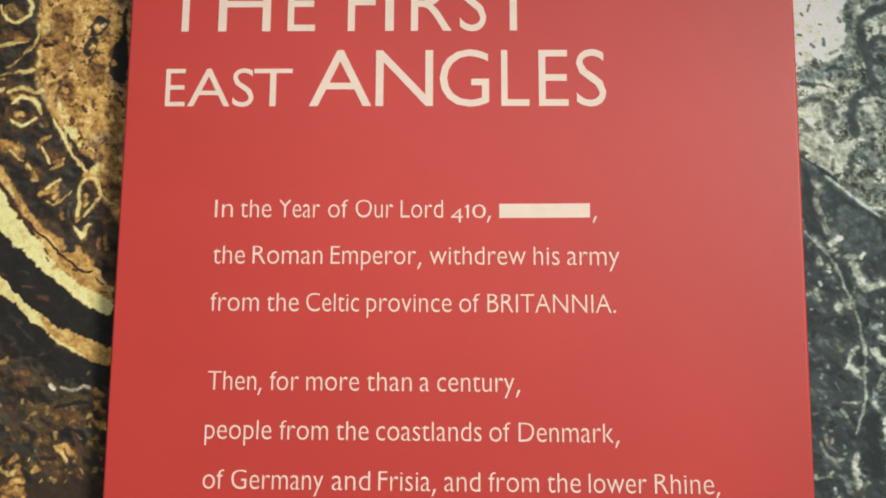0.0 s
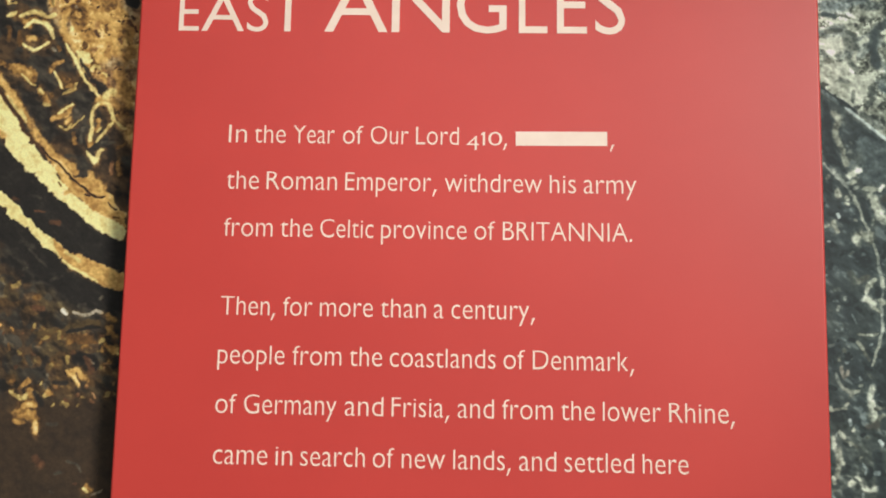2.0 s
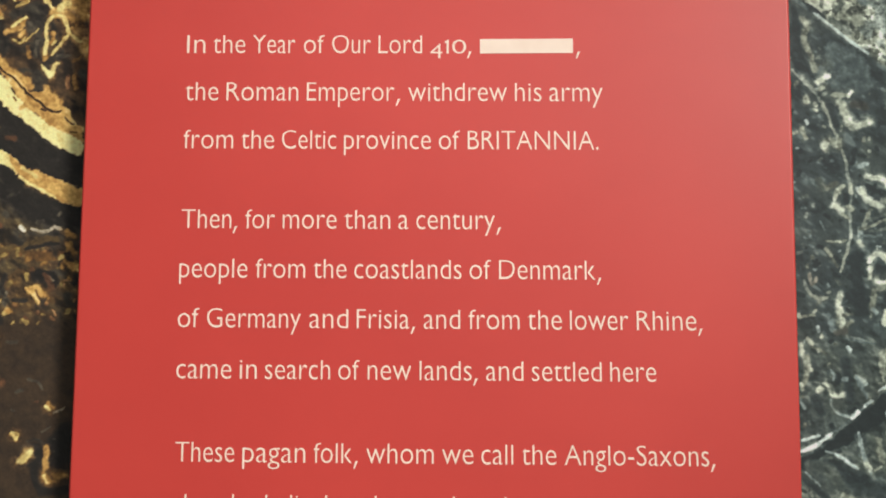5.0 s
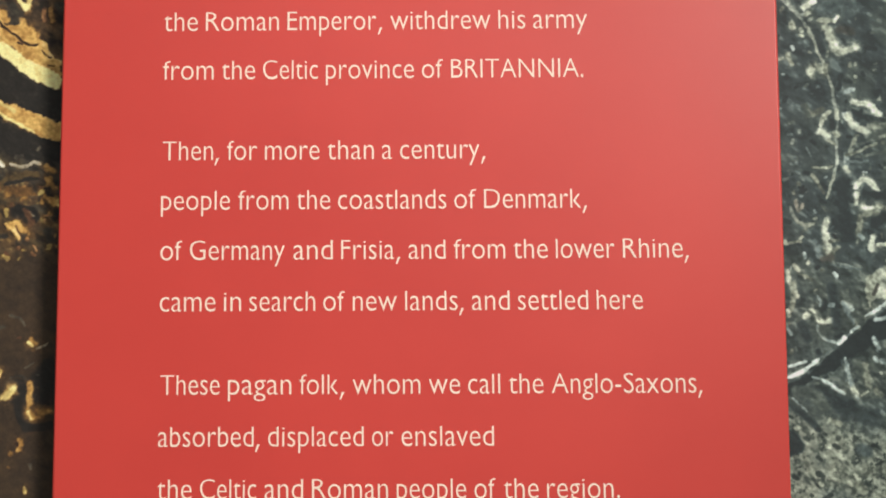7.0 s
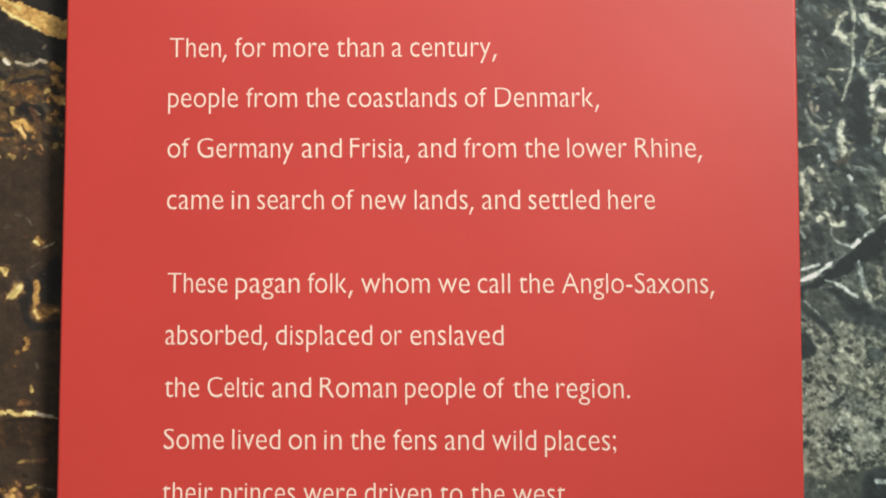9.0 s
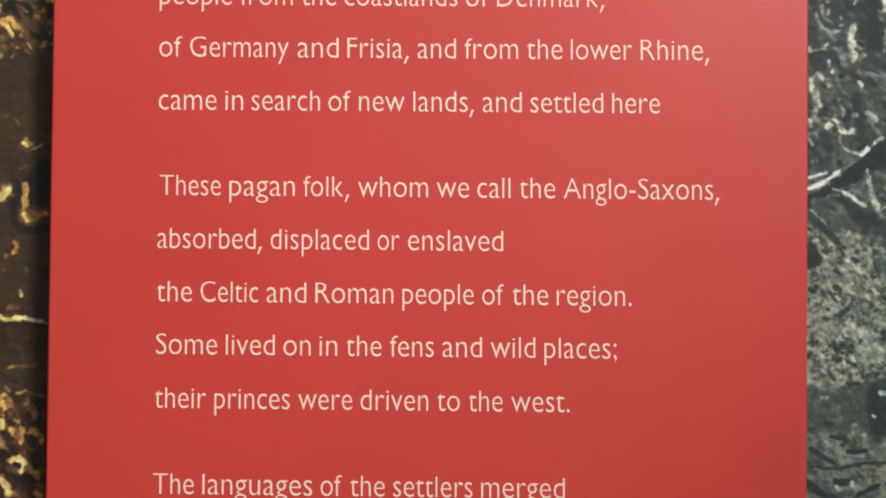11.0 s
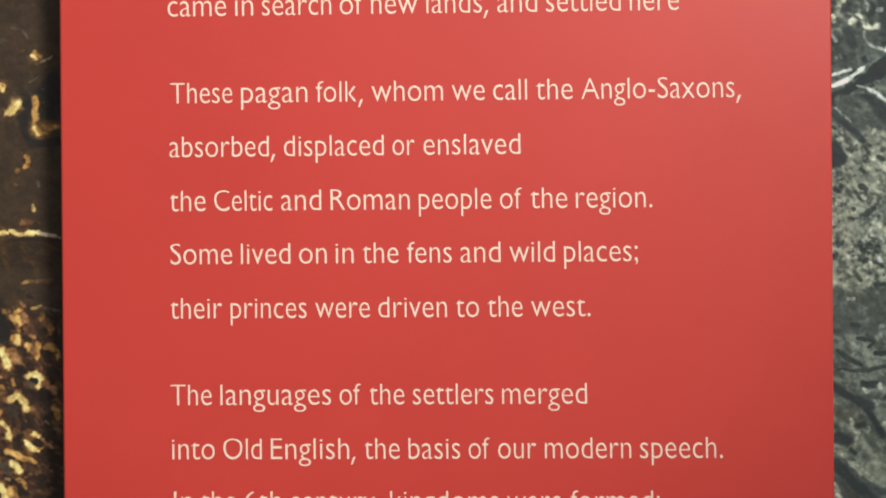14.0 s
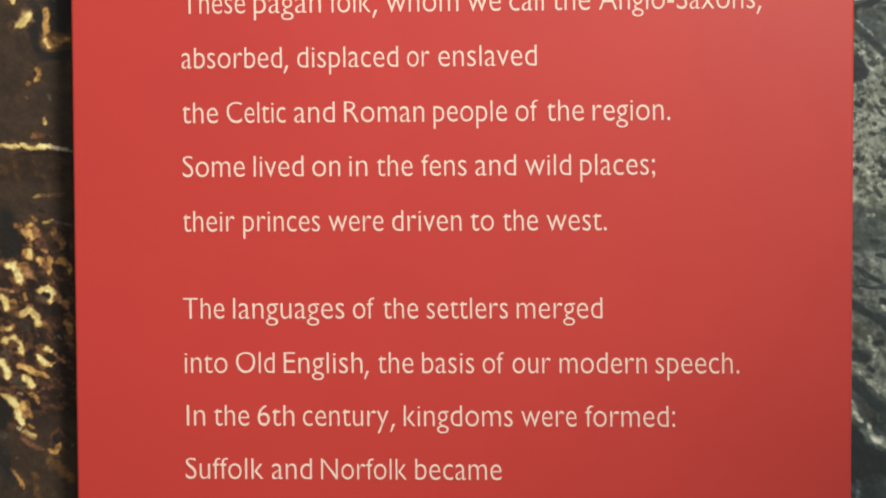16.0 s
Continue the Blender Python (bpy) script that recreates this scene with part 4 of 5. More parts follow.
    ink(0.62, 1.8, 1, (301, 1587), (296, 1582), (294, 1577))
    ink(0.78, 2.3, 1, (294, 1573), (299, 1569))
    ink(0.66, 1.4, 1, (306, 1588), (306, 1582))
    ink(0.68, 1.8, 1, (304, 1572), (306, 1570))
    ink(0.5, 0.9, 1, (299.6, 1566.8), (303.4, 1563.5))
    ink(0.11, 2.8, 3, (303, 1579), (302, 1576))
    ink(0.3, 2.4, 1, (290, 1586), (295, 1589))
    ink(0.74, 2.3, 3, (312, 1585), (315, 1581))
    ink(0.5, 2.3, 3, (312, 1555), (310, 1544))
    ink(0.3, 0.8, 3, (270.8, 1570.7), (273.6, 1570.7))
    ink(0.42, 1.2, 3, (272.4, 1549.5), (278.8, 1550.3))
    ink(0.5, 0.9, 3, (276.4, 1551.1), (278.7, 1548.3))
    ink(0.34, 0.7, 3, (282.9, 1561.0), (285.8, 1555.3))
    ink(0.38, 0.9, 3, (275.0, 1544.6), (277.7, 1543.8))
    ink(0.52, 0.9, 1, (286.7, 1547.1), (294.6, 1546.4), (301.5, 1547.6))
    ink(0.7, 0.9, 1, (293.8, 1546.4), (296.2, 1546.4))
    ink(0.52, 1.4, 1, (286, 1541), (290, 1536))
    ink(0.5, 0.9, 3, (295.1, 1539.1), (296.3, 1539.9))
    ink(0.3, 1.2, 1, (291, 1534), (294, 1529))
    ink(0.46, 1.4, 2, (274, 1523), (276, 1516), (279, 1521))
    ink(0.42, 1.4, 0, (270, 1519), (272, 1512), (275, 1508), (281, 1506), (286, 1507))
    ink(0.45, 0.9, 3, (286.9, 1516.4), (288.0, 1514.8))
    ink(0.4, 1.4, 0, (293, 1519), (295, 1516))
    ink(0.42, 1.2, 1, (264.5, 1493.8), (276.4, 1493.9))
    ink(0.6, 1.4, 1, (265, 1495), (266, 1493))
    ink(0.74, 2.1, 1, (295, 1510), (293, 1501), (295, 1490), (297, 1485))
    ink(0.8, 1.4, 1, (295, 1499), (296, 1490))
    ink(0.42, 2.3, 3, (286, 1494), (289, 1484))
    ink(0.4, 1.4, 1, (296, 1484), (302, 1490))
    ink(0.34, 0.9, 1, (296.2, 1494.1), (303.4, 1494.9))
    ink(0.52, 1.4, 3, (278, 1486), (279, 1483))
    ink(0.4, 0.9, 3, (282.2, 1482.0), (283.8, 1480.4))
    ink(0.68, 1.7, 1, (271, 1478), (274, 1474))
    ink(0.66, 1.6, 1, (266, 1473), (267, 1469))
    ink(0.62, 1.4, 1, (267, 1467), (268, 1465))
    ink(0.46, 2.3, 1, (270, 1464), (269, 1454), (267, 1446))
    ink(0.6, 1.8, 1, (271, 1458), (272, 1456))
    ink(0.72, 1.7, 1, (265, 1446), (266, 1442))
    ink(0.72, 2.0, 1, (276, 1441), (282, 1445))
    ink(0.66, 1.7, 1, (286, 1439), (291, 1438), (298, 1440))
    ink(0.36, 0.7, 0, (271.3, 1447.6), (278.3, 1445.7), (286.7, 1439.6))
    ink(0.36, 0.9, 1, (273.5, 1472.0), (283.2, 1467.0))
    ink(0.56, 1.0, 3, (285.3, 1435.7), (286.3, 1431.0), (291.1, 1425.2), (299.2, 1423.4))
    ink(0.8, 1.4, 3, (300, 1424), (304, 1427))
    ink(0.24, 4.0, 0, (290, 1432), (293, 1430))
    ink(0.46, 0.7, 3, (301.4, 1479.0), (311.9, 1476.0))
    ink(0.7, 1.4, 3, (298, 1472), (300, 1469))
    ink(0.5, 1.8, 3, (304, 1450), (308, 1448))
    ink(0.4, 1.4, 3, (295, 1449), (297, 1448))
    ink(0.24, 1.6, 3, (285, 1454), (289, 1451))
    ink(0.5, 1.1, 3, (264.1, 1434.6), (266.7, 1430.0))
    ink(0.11, 3.2, 3, (274, 1435), (278, 1427))
    ink(0.13, 3.2, 3, (297, 1462), (299, 1435))
    ink(0.84, 2.5, 1, (318, 1594), (328, 1592), (336, 1584))
    ink(0.72, 2.5, 1, (314, 1584), (317, 1578), (321, 1574))
    ink(0.68, 3.0, 1, (322, 1574), (326, 1573))
    ink(0.09, 2.0, 3, (317, 1588), (325, 1583), (333, 1581), (343, 1580))
    ink(0.4, 2.8, 0, (329, 1576), (342, 1577))
    ink(0.56, 1.8, 1, (318, 1568), (316, 1562), (314, 1557))
    ink(0.4, 0.9, 1, (311.3, 1555.0), (320.2, 1558.1), (332.5, 1563.2))
    ink(0.34, 0.9, 3, (311.8, 1550.1), (325.8, 1551.1))
    ink(0.34, 1.4, 0, (316, 1561), (329, 1566), (342, 1570))
    ink(0.3, 1.2, 0, (318, 1554), (341, 1558))
    ink(0.68, 1.8, 1, (310, 1546), (312, 1544))
    ink(0.8, 2.1, 1, (316, 1532), (321, 1537), (327, 1536), (333, 1530))
    ink(0.62, 1.6, 1, (317, 1528), (317, 1520))
    ink(0.1, 2.8, 3, (323, 1527), (340, 1527))
    ink(0.86, 1.7, 1, (322, 1518), (327, 1517))
    ink(0.52, 2.3, 1, (323, 1513), (331, 1514))
    ink(0.5, 1.8, 1, (332, 1519), (339, 1516))
    ink(0.34, 2.3, 3, (321, 1505), (338, 1505))
    ink(0.4, 1.8, 1, (319, 1511), (317, 1499))
    ink(0.09, 4.8, 3, (307, 1533), (309, 1497))
    ink(0.08, 4.8, 3, (336, 1511), (329, 1505))
    ink(0.78, 2.0, 1, (327, 1497), (325, 1488))
    ink(0.72, 1.4, 1, (330, 1491), (339, 1491))
    ink(0.52, 1.4, 3, (318, 1498), (320, 1496))
    ink(0.36, 0.7, 3, (296.4, 1478.3), (308.1, 1475.8), (318.3, 1474.4))
    ink(0.76, 1.4, 3, (298, 1472), (300, 1470))
    blot(0.54, 1.6, 1, (320, 1468), (330, 1473), (339, 1476), (338, 1452), (327, 1454), (322, 1447), (320, 1453))
    ink(0.76, 3.7, 1, (329, 1460), (333, 1457))
    ink(0.68, 1.8, 1, (327, 1466), (334, 1470))
    ink(0.2, 1.2, 2, (328, 1463), (325, 1457))
    ink(0.36, 0.7, 3, (286.6, 1455.8), (288.4, 1451.4), (286.6, 1447.9))
    ink(0.52, 1.2, 3, (295.0, 1449.4), (296.9, 1449.0))
    ink(0.4, 1.8, 3, (304, 1450), (307, 1444), (310, 1437))
    ink(0.26, 3.2, 3, (320, 1485), (324, 1480))
    ink(0.26, 2.4, 2, (291, 1481), (297, 1483))
    # the spear and the twigs under it
    blot(0.045, 1.2, 3, (257, 1391), (265, 1396), (284, 1408), (302, 1422), (315, 1433), (325, 1443), (342, 1453), (341, 1428), (329, 1425), (313, 1415), (297, 1405), (281, 1398), (265, 1387))
    ink(0.36, 0.6, 3, (281.2, 1408.7), (297.5, 1421.0), (313.9, 1434.1))
    ink(0.9, 1.4, 3, (263, 1399), (273, 1403), (280, 1408), (285, 1412))
    ink(0.72, 1.1, 3, (263.9, 1406.5), (270.3, 1408.8), (276.6, 1410.3))
    ink(0.9, 1.2, 3, (299.2, 1422.9), (304.4, 1426.4))
    ink(0.74, 1.1, 3, (308.9, 1430.3), (313.9, 1434.1))
    ink(0.76, 1.2, 3, (319.0, 1442.0), (327.0, 1445.8), (338.4, 1452.8))
    ink(0.62, 1.4, 3, (326, 1439), (336, 1441))
    ink(0.42, 0.7, 3, (280.0, 1399.3), (285.5, 1398.5))
    ink(0.8, 1.3, 3, (287.0, 1398.0), (294.2, 1392.5), (301.7, 1387.7))
    ink(0.66, 1.4, 3, (303, 1412), (305, 1402), (308, 1391), (311, 1384))
    ink(0.7, 1.7, 1, (308, 1390), (310, 1388))
    ink(0.62, 1.7, 3, (324, 1425), (327, 1419))
    ink(0.58, 1.7, 3, (324, 1412), (325, 1410))
    ink(0.5, 1.7, 3, (329, 1410), (331, 1409))
    ink(0.46, 2.8, 1, (316, 1406), (318, 1393))
    ink(0.3, 3.2, 0, (311, 1410), (313, 1404))
    ink(0.56, 0.9, 1, (313.7, 1386.4), (317.8, 1388.7))
    ink(0.4, 1.8, 1, (324, 1390), (327, 1386))
    blot(0.13, 4.8, 3, (281, 1393), (292, 1390), (307, 1384), (306, 1377), (295, 1376), (289, 1383))
    ink(0.3, 4.0, 0, (269, 1390), (280, 1387), (288, 1379))
    ink(0.46, 0.6, 3, (265.3, 1385.5), (269.0, 1381.5), (275.0, 1376.0))
    ink(0.14, 2.0, 3, (263, 1381), (276, 1371), (283, 1362))
    ink(0.56, 1.2, 0, (262.3, 1370.8), (267.6, 1366.8), (270.6, 1363.7))
    ink(0.36, 1.2, 0, (270.6, 1363.7), (278.8, 1357.4))
    blot(0.09, 2.4, 3, (260, 1363), (268, 1360), (272, 1354), (271, 1348), (263, 1345), (259, 1344))
    ink(0.36, 3.7, 0, (279, 1352), (282, 1340))
    ink(0.52, 0.9, 0, (290.3, 1352.7), (295.4, 1345.7), (300.4, 1338.7))
    ink(0.44, 0.7, 0, (301.2, 1338.7), (306.7, 1333.3))
    ink(0.13, 1.2, 0, (293, 1353), (296, 1351))
    ink(0.62, 1.3, 1, (306.3, 1332.5), (309.2, 1328.7))
    ink(0.52, 0.9, 1, (287.6, 1329.3), (296.1, 1328.8), (302.8, 1324.1))
    ink(0.5, 2.5, 1, (308, 1326), (312, 1322))
    ink(0.09, 1.6, 0, (264, 1332), (266, 1331))
    ink(0.11, 1.4, 0, (281, 1334), (282, 1332))
    ink(0.3, 4.0, 3, (311, 1350), (315, 1348))
    ink(0.5, 1.8, 1, (291, 1370), (297, 1367))
    # the granular ground
    ink(0.14, 1.4, 0, (282, 1333), (284, 1331))
    ink(0.14, 1.2, 0, (275, 1319), (276, 1318))
    ink(0.15, 1.8, 0, (283, 1315), (289, 1319))
    ink(0.14, 1.0, 0, (273.7, 1312.0), (275.2, 1311.6))
    ink(0.15, 1.2, 0, (307, 1358), (309, 1357))
    ink(0.13, 1.4, 0, (281, 1345), (283, 1343))
    ink(0.7, 1.2, 1, (281.5, 1326.3), (283.0, 1325.6))
    ink(0.56, 1.4, 1, (301, 1327), (303, 1325))
    ink(0.5, 2.3, 1, (308, 1326), (311, 1321))
    ink(0.5, 2.8, 1, (294, 1306), (301, 1300))
    ink(0.36, 4.6, 0, (296, 1321), (300, 1313))
    ink(0.6, 1.1, 1, (271.2, 1298.1), (274.2, 1294.3))
    ink(0.6, 1.4, 1, (269, 1286), (271, 1287))
    ink(0.16, 1.2, 0, (277, 1275), (279, 1272))
    ink(0.15, 1.2, 0, (287, 1284), (292, 1283))
    ink(0.7, 1.2, 3, (291.7, 1285.9), (292.4, 1284.4))
    ink(0.62, 1.2, 1, (285.7, 1283.7), (286.8, 1282.2))
    ink(0.6, 1.1, 1, (278.1, 1279.9), (278.8, 1277.7))
    ink(0.15, 1.2, 0, (289, 1268), (295, 1269))
    ink(0.5, 1.4, 1, (284, 1269), (291, 1272))
    blot(0.27, 3.2, 0, (260, 1267), (280, 1263), (299, 1270), (318, 1271), (317, 1234), (287, 1237), (259, 1238))
    blot(0.14, 3.2, 3, (299, 1260), (305, 1269), (318, 1271), (317, 1234), (304, 1237))
    ink(0.62, 1.8, 3, (310, 1263), (316, 1262))
    ink(0.62, 1.1, 3, (305.0, 1247.5), (306.1, 1246.7))
    ink(0.55, 1.4, 0, (272, 1260), (275, 1260))
    ink(0.13, 1.6, 0, (273, 1243), (277, 1242))
    ink(0.46, 2.3, 3, (292, 1241), (293, 1237))
    ink(0.52, 3.0, 0, (276, 1227), (279, 1225))
    ink(0.36, 1.8, 0, (273, 1232), (276, 1230))
    ink(0.11, 1.4, 3, (263, 1226), (270, 1221), (279, 1217))
    ink(0.09, 1.4, 3, (288, 1224), (299, 1225))
    ink(0.12, 1.2, 3, (276, 1234), (287, 1232), (283, 1228))
    ink(0.46, 0.9, 3, (286.9, 1220.9), (300.4, 1220.9))
    ink(0.42, 1.8, 0, (295, 1232), (300, 1234))
    ink(0.15, 1.0, 3, (262.8, 1213.9), (283.0, 1213.1), (298.1, 1216.0), (314.9, 1217.1))
    ink(0.44, 2.5, 1, (275, 1207), (279, 1205))
    ink(0.09, 2.4, 3, (280, 1204), (288, 1204))
    ink(0.55, 1.4, 1, (280, 1201), (282, 1199))
    ink(0.55, 1.4, 1, (290, 1203), (291, 1201))
    blot(0.36, 2.0, 1, (292, 1212), (305, 1213), (315, 1211), (311, 1204), (298, 1202))
    ink(0.09, 2.2, 3, (259, 1204), (272, 1195), (281, 1188), (286, 1180), (292, 1171))
    ink(0.12, 1.4, 3, (293, 1194), (300, 1198), (308, 1202))
    ink(0.55, 1.7, 0, (286, 1191), (289, 1192))
    ink(0.52, 1.8, 0, (293, 1178), (295, 1176))
    ink(0.52, 1.7, 0, (301, 1185), (305, 1187))
    ink(0.5, 1.7, 0, (309, 1193), (313, 1192))
    ink(0.13, 1.6, 3, (297, 1188), (298, 1180))
    ink(0.28, 4.8, 1, (264, 1187), (271, 1184))
    ink(0.42, 0.9, 0, (268.3, 1178.0), (275.7, 1173.1), (283.2, 1174.2))
    ink(0.46, 2.5, 0, (275, 1224), (279, 1227))
    ink(0.14, 2.0, 3, (267, 1224), (271, 1220))
    ink(0.12, 2.8, 3, (258, 1205), (268, 1198), (284, 1190))
    ink(0.46, 1.8, 0, (278, 1207), (282, 1208))
    ink(0.12, 1.0, 2, (279.5, 1205.3), (281.3, 1204.5))
    ink(0.26, 4.0, 1, (263, 1185), (268, 1183))
    ink(0.52, 1.2, 0, (271.7, 1180.5), (271.3, 1175.4))
    ink(0.38, 0.9, 0, (258.7, 1172.6), (269.9, 1174.3), (276.0, 1172.1), (283.2, 1175.3))
    ink(0.09, 4.0, 3, (263, 1169), (269, 1167))
    ink(0.42, 0.9, 0, (276.3, 1172.4), (274.1, 1166.6), (271.6, 1163.0))
    ink(0.11, 1.6, 2, (276, 1177), (279, 1177))
    ink(0.12, 1.6, 3, (271, 1161), (273, 1159))
    ink(0.54, 2.0, 0, (261, 1162), (268, 1156), (273, 1151), (284, 1142))
    ink(0.11, 3.6, 3, (259, 1154), (270, 1143), (284, 1129))
    ink(0.36, 1.7, 0, (276, 1130), (278, 1127))
    ink(0.2, 2.4, 2, (267, 1136), (273, 1130))
    ink(0.54, 1.7, 0, (259, 1139), (262, 1131), (266, 1126))
    ink(0.64, 2.0, 0, (270, 1124), (274, 1116), (284, 1109))
    blot(0.05, 2.4, 3, (253, 1127), (264, 1121), (273, 1110), (289, 1103), (289, 1088), (275, 1092), (256, 1088))
    ink(0.34, 1.4, 3, (263, 1088), (263, 1074))
    blot(0.14, 3.2, 3, (266, 1089), (275, 1090), (275, 1074), (265, 1074))


def coin_print():
    gold_coin()
    silver_coin()
    # the old metal's own modelling, as the photograph caught it
    cast = silver * 0.35 * ramp(layered(34, 131, 2), 0.42, 0.62)
    hue[3] += cast * hue[0]
    hue[0] *= 1 - cast
    height = 1.6 * layered(9, 141, 3, 0.5)
    dz, dx = np.gradient(height, ZS, XS)
    facing = np.clip((-0.42 * dx - 0.56 * dz + 0.71) / np.sqrt(1 + dx * dx + dz * dz), 0, 1)
    t = np.clip(tone * (0.55 + 0.63 * facing), 0, 1)
    levels = (0.0, 0.12, 0.3, 0.55, 0.8, 1.0)

    def inks(r, g, b):
        return np.stack([np.interp(t, levels, c) for c in (r, g, b)], -1)

    warm = (inks((0.007, 0.027, 0.118, 0.44, 0.82, 0.95), (0.006, 0.019, 0.076, 0.31, 0.68, 0.90), (0.005, 0.011, 0.030, 0.095, 0.26, 0.42)),
            inks((0.006, 0.030, 0.150, 0.50, 0.82, 0.95), (0.004, 0.017, 0.074, 0.27, 0.54, 0.82), (0.003, 0.009, 0.024, 0.072, 0.17, 0.42)),
            inks((0.006, 0.028, 0.130, 0.40, 0.66, 0.84), (0.004, 0.015, 0.058, 0.20, 0.40, 0.62), (0.003, 0.009, 0.028, 0.085, 0.18, 0.36)),
            inks((0.006, 0.018, 0.070, 0.25, 0.54, 0.84), (0.006, 0.016, 0.060, 0.21, 0.48, 0.82), (0.006, 0.014, 0.044, 0.14, 0.36, 0.70)))
    cool = (inks((0.006, 0.014, 0.055, 0.22, 0.52, 0.76), (0.008, 0.019, 0.069, 0.25, 0.57, 0.82), (0.008, 0.018, 0.058, 0.20, 0.46, 0.70)),
            inks((0.006, 0.016, 0.064, 0.23, 0.52, 0.75), (0.007, 0.019, 0.073, 0.26, 0.57, 0.81), (0.006, 0.016, 0.057, 0.20, 0.47, 0.70)),
            inks((0.006, 0.016, 0.063, 0.22, 0.52, 0.76), (0.006, 0.016, 0.064, 0.22, 0.50, 0.73), (0.005, 0.014, 0.052, 0.175, 0.40, 0.62)),
            inks((0.006, 0.013, 0.046, 0.17, 0.46, 0.72), (0.008, 0.018, 0.064, 0.22, 0.54, 0.82), (0.009, 0.020, 0.064, 0.21, 0.51, 0.77)))
    cool = tuple(np.minimum(1.5 * c, 0.9) for c in cool)
    colour = sum(np.where(gold[..., None], w, c) * h[..., None] for w, c, h in zip(warm, cool, hue))
    colour = colour + np.where(gold[..., None], (0.011, 0.010, 0.009), (0.019, 0.025, 0.024))
    return np.concatenate([colour, np.ones((*X.shape, 1))], -1)


def build_mural():
    rows, cols = X.shape
    count = rows * cols
    places = np.stack([X / 1000, np.full_like(X, BACK), Z / 1000], -1).reshape(-1, 3)
    corner = (np.arange(rows - 1)[:, None] * cols + np.arange(cols - 1)).ravel()
    faces = np.stack([corner, corner + 1, corner + cols + 1, corner + cols], -1)
    mesh = bpy.data.meshes.new("picture")
    mesh.vertices.add(count)
    mesh.vertices.foreach_set("co", places.ravel())
    mesh.loops.add(faces.size)
    mesh.loops.foreach_set("vertex_index", faces.ravel())
    mesh.polygons.add(len(faces))
    mesh.polygons.foreach_set("loop_start", np.arange(len(faces)) * 4)
    mesh.update(calc_edges=True)
    layer = mesh.color_attributes.new("ink", "FLOAT_COLOR", "POINT")
    layer.data.foreach_set("color", coin_print().ravel())
    mesh.materials.append(PRINT)
    mural = tagged(new("mural"), "large printed photograph of a gold and a silver coin", "mural")
    mural.location = (0, BACK, 0.7)
    ob = new("picture", mesh)
    ob.parent = mural
    ob.matrix_parent_inverse = Matrix.Translation((0, -BACK, -0.7))
    tagged(ob, "matt print of worn embossed coins")
    backing = finish("backing_board", box(-0.9, 0.9, BACK + 0.001, 0.866, 0.7, 2.2), WOOD, mural)
    backing.matrix_parent_inverse = Matrix.Translation((0, -BACK, -0.7))


build_mural()


# ---------------------------------------------------------------- the red text panel
TOP, BOTTOM = 1.93, 0.80


def right_edge(z):
    return 0.2533 + 0.0146 * (z - 1.19)


def build_panel():
    panel = tagged(new("text_panel"), "red painted text panel with cream lettering before a mural", "text panel")
    bm = bmesh.new()
    ring = [(-0.240, BOTTOM), (right_edge(BOTTOM), BOTTOM), (right_edge(TOP), TOP), (-0.240, TOP)]
    near = [bm.verts.new((x, FRONT, z)) for x, z in ring]
    far = [bm.verts.new((x, FRONT + 0.019, z)) for x, z in ring]
    bm.faces.new(near)
    bm.faces.new(far[::-1])
    for n in range(4):
        bm.faces.new((near[n], far[n], far[(n + 1) % 4], near[(n + 1) % 4]))
    bmesh.ops.recalc_face_normals(bm, faces=bm.faces[:])
    bmesh.ops.bevel(bm, geom=bm.edges[:], offset=0.002, segments=4, profile=0.5, affect="EDGES")
    for f in bm.faces:
        f.smooth = f.calc_area() < 0.01
    board = part("board", bm, RED, panel)
    for x in (-0.17, 0.17):
        for z in (0.95, 1.78):
            part("mounting_block", box(x - 0.03, x + 0.03, FRONT + 0.019, BACK, z - 0.03, z + 0.03), WOOD, panel, "softwood mounting block")
    return panel


PANEL = build_panel()
FACE = FRONT + 0.0005


def glyphs(text, thin):
    """The outline of a word in the built-in font, one unit high, as vertices and faces."""
    data = bpy.data.curves.new("word", "FONT")
    data.body, data.size, data.resolution_u, data.offset = text, 1.0, 4, thin
    ob = bpy.data.objects.new("word", data)
    mesh = bpy.data.meshes.new_from_object(ob)
    at = np.empty(len(mesh.vertices) * 3)
    mesh.vertices.foreach_get("co", at)
    faces = [tuple(p.vertices) for p in mesh.polygons]
    bpy.data.objects.remove(ob)
    bpy.data.meshes.remove(mesh)
    bpy.data.curves.remove(data)
    return at.reshape(-1, 3)[:, :2], faces


CAP, LOWER = glyphs("H", 0.0)[0][:, 1].max(), glyphs("x", 0.0)[0][:, 1].max()


def sag(z):
    """How far a line sinks towards its end for each metre: the lettering is a little out of square."""
    return 0.0080


def set_word(bm, text, x0, x1, z, cap, thin=0.0, squash=1.0, drop=0.0):
    """A word from x0 to x1 on the baseline z, its capitals cap metres high."""
    at, faces = glyphs(text, thin)
    low, high = at[:, 0].min(), at[:, 0].max()
    x = x0 + (at[:, 0] - low) / (high - low) * (x1 - x0)
    # small letters stand 0.75 of the capitals high
    tall = np.interp(at[:, 1], (-CAP, 0, LOWER, CAP, 2 * CAP), (-1, 0, 0.75 if cap < 0.02 and squash == 1 else LOWER / CAP, 1, 2))
    up = z - drop + tall * cap * squash - sag(z) * (x + 0.168)
    verts = [bm.verts.new((a, FACE, b)) for a, b in zip(x, up)]
    for f in faces:
        try:
            bm.faces.new([verts[n] for n in f])
        except ValueError:
            pass


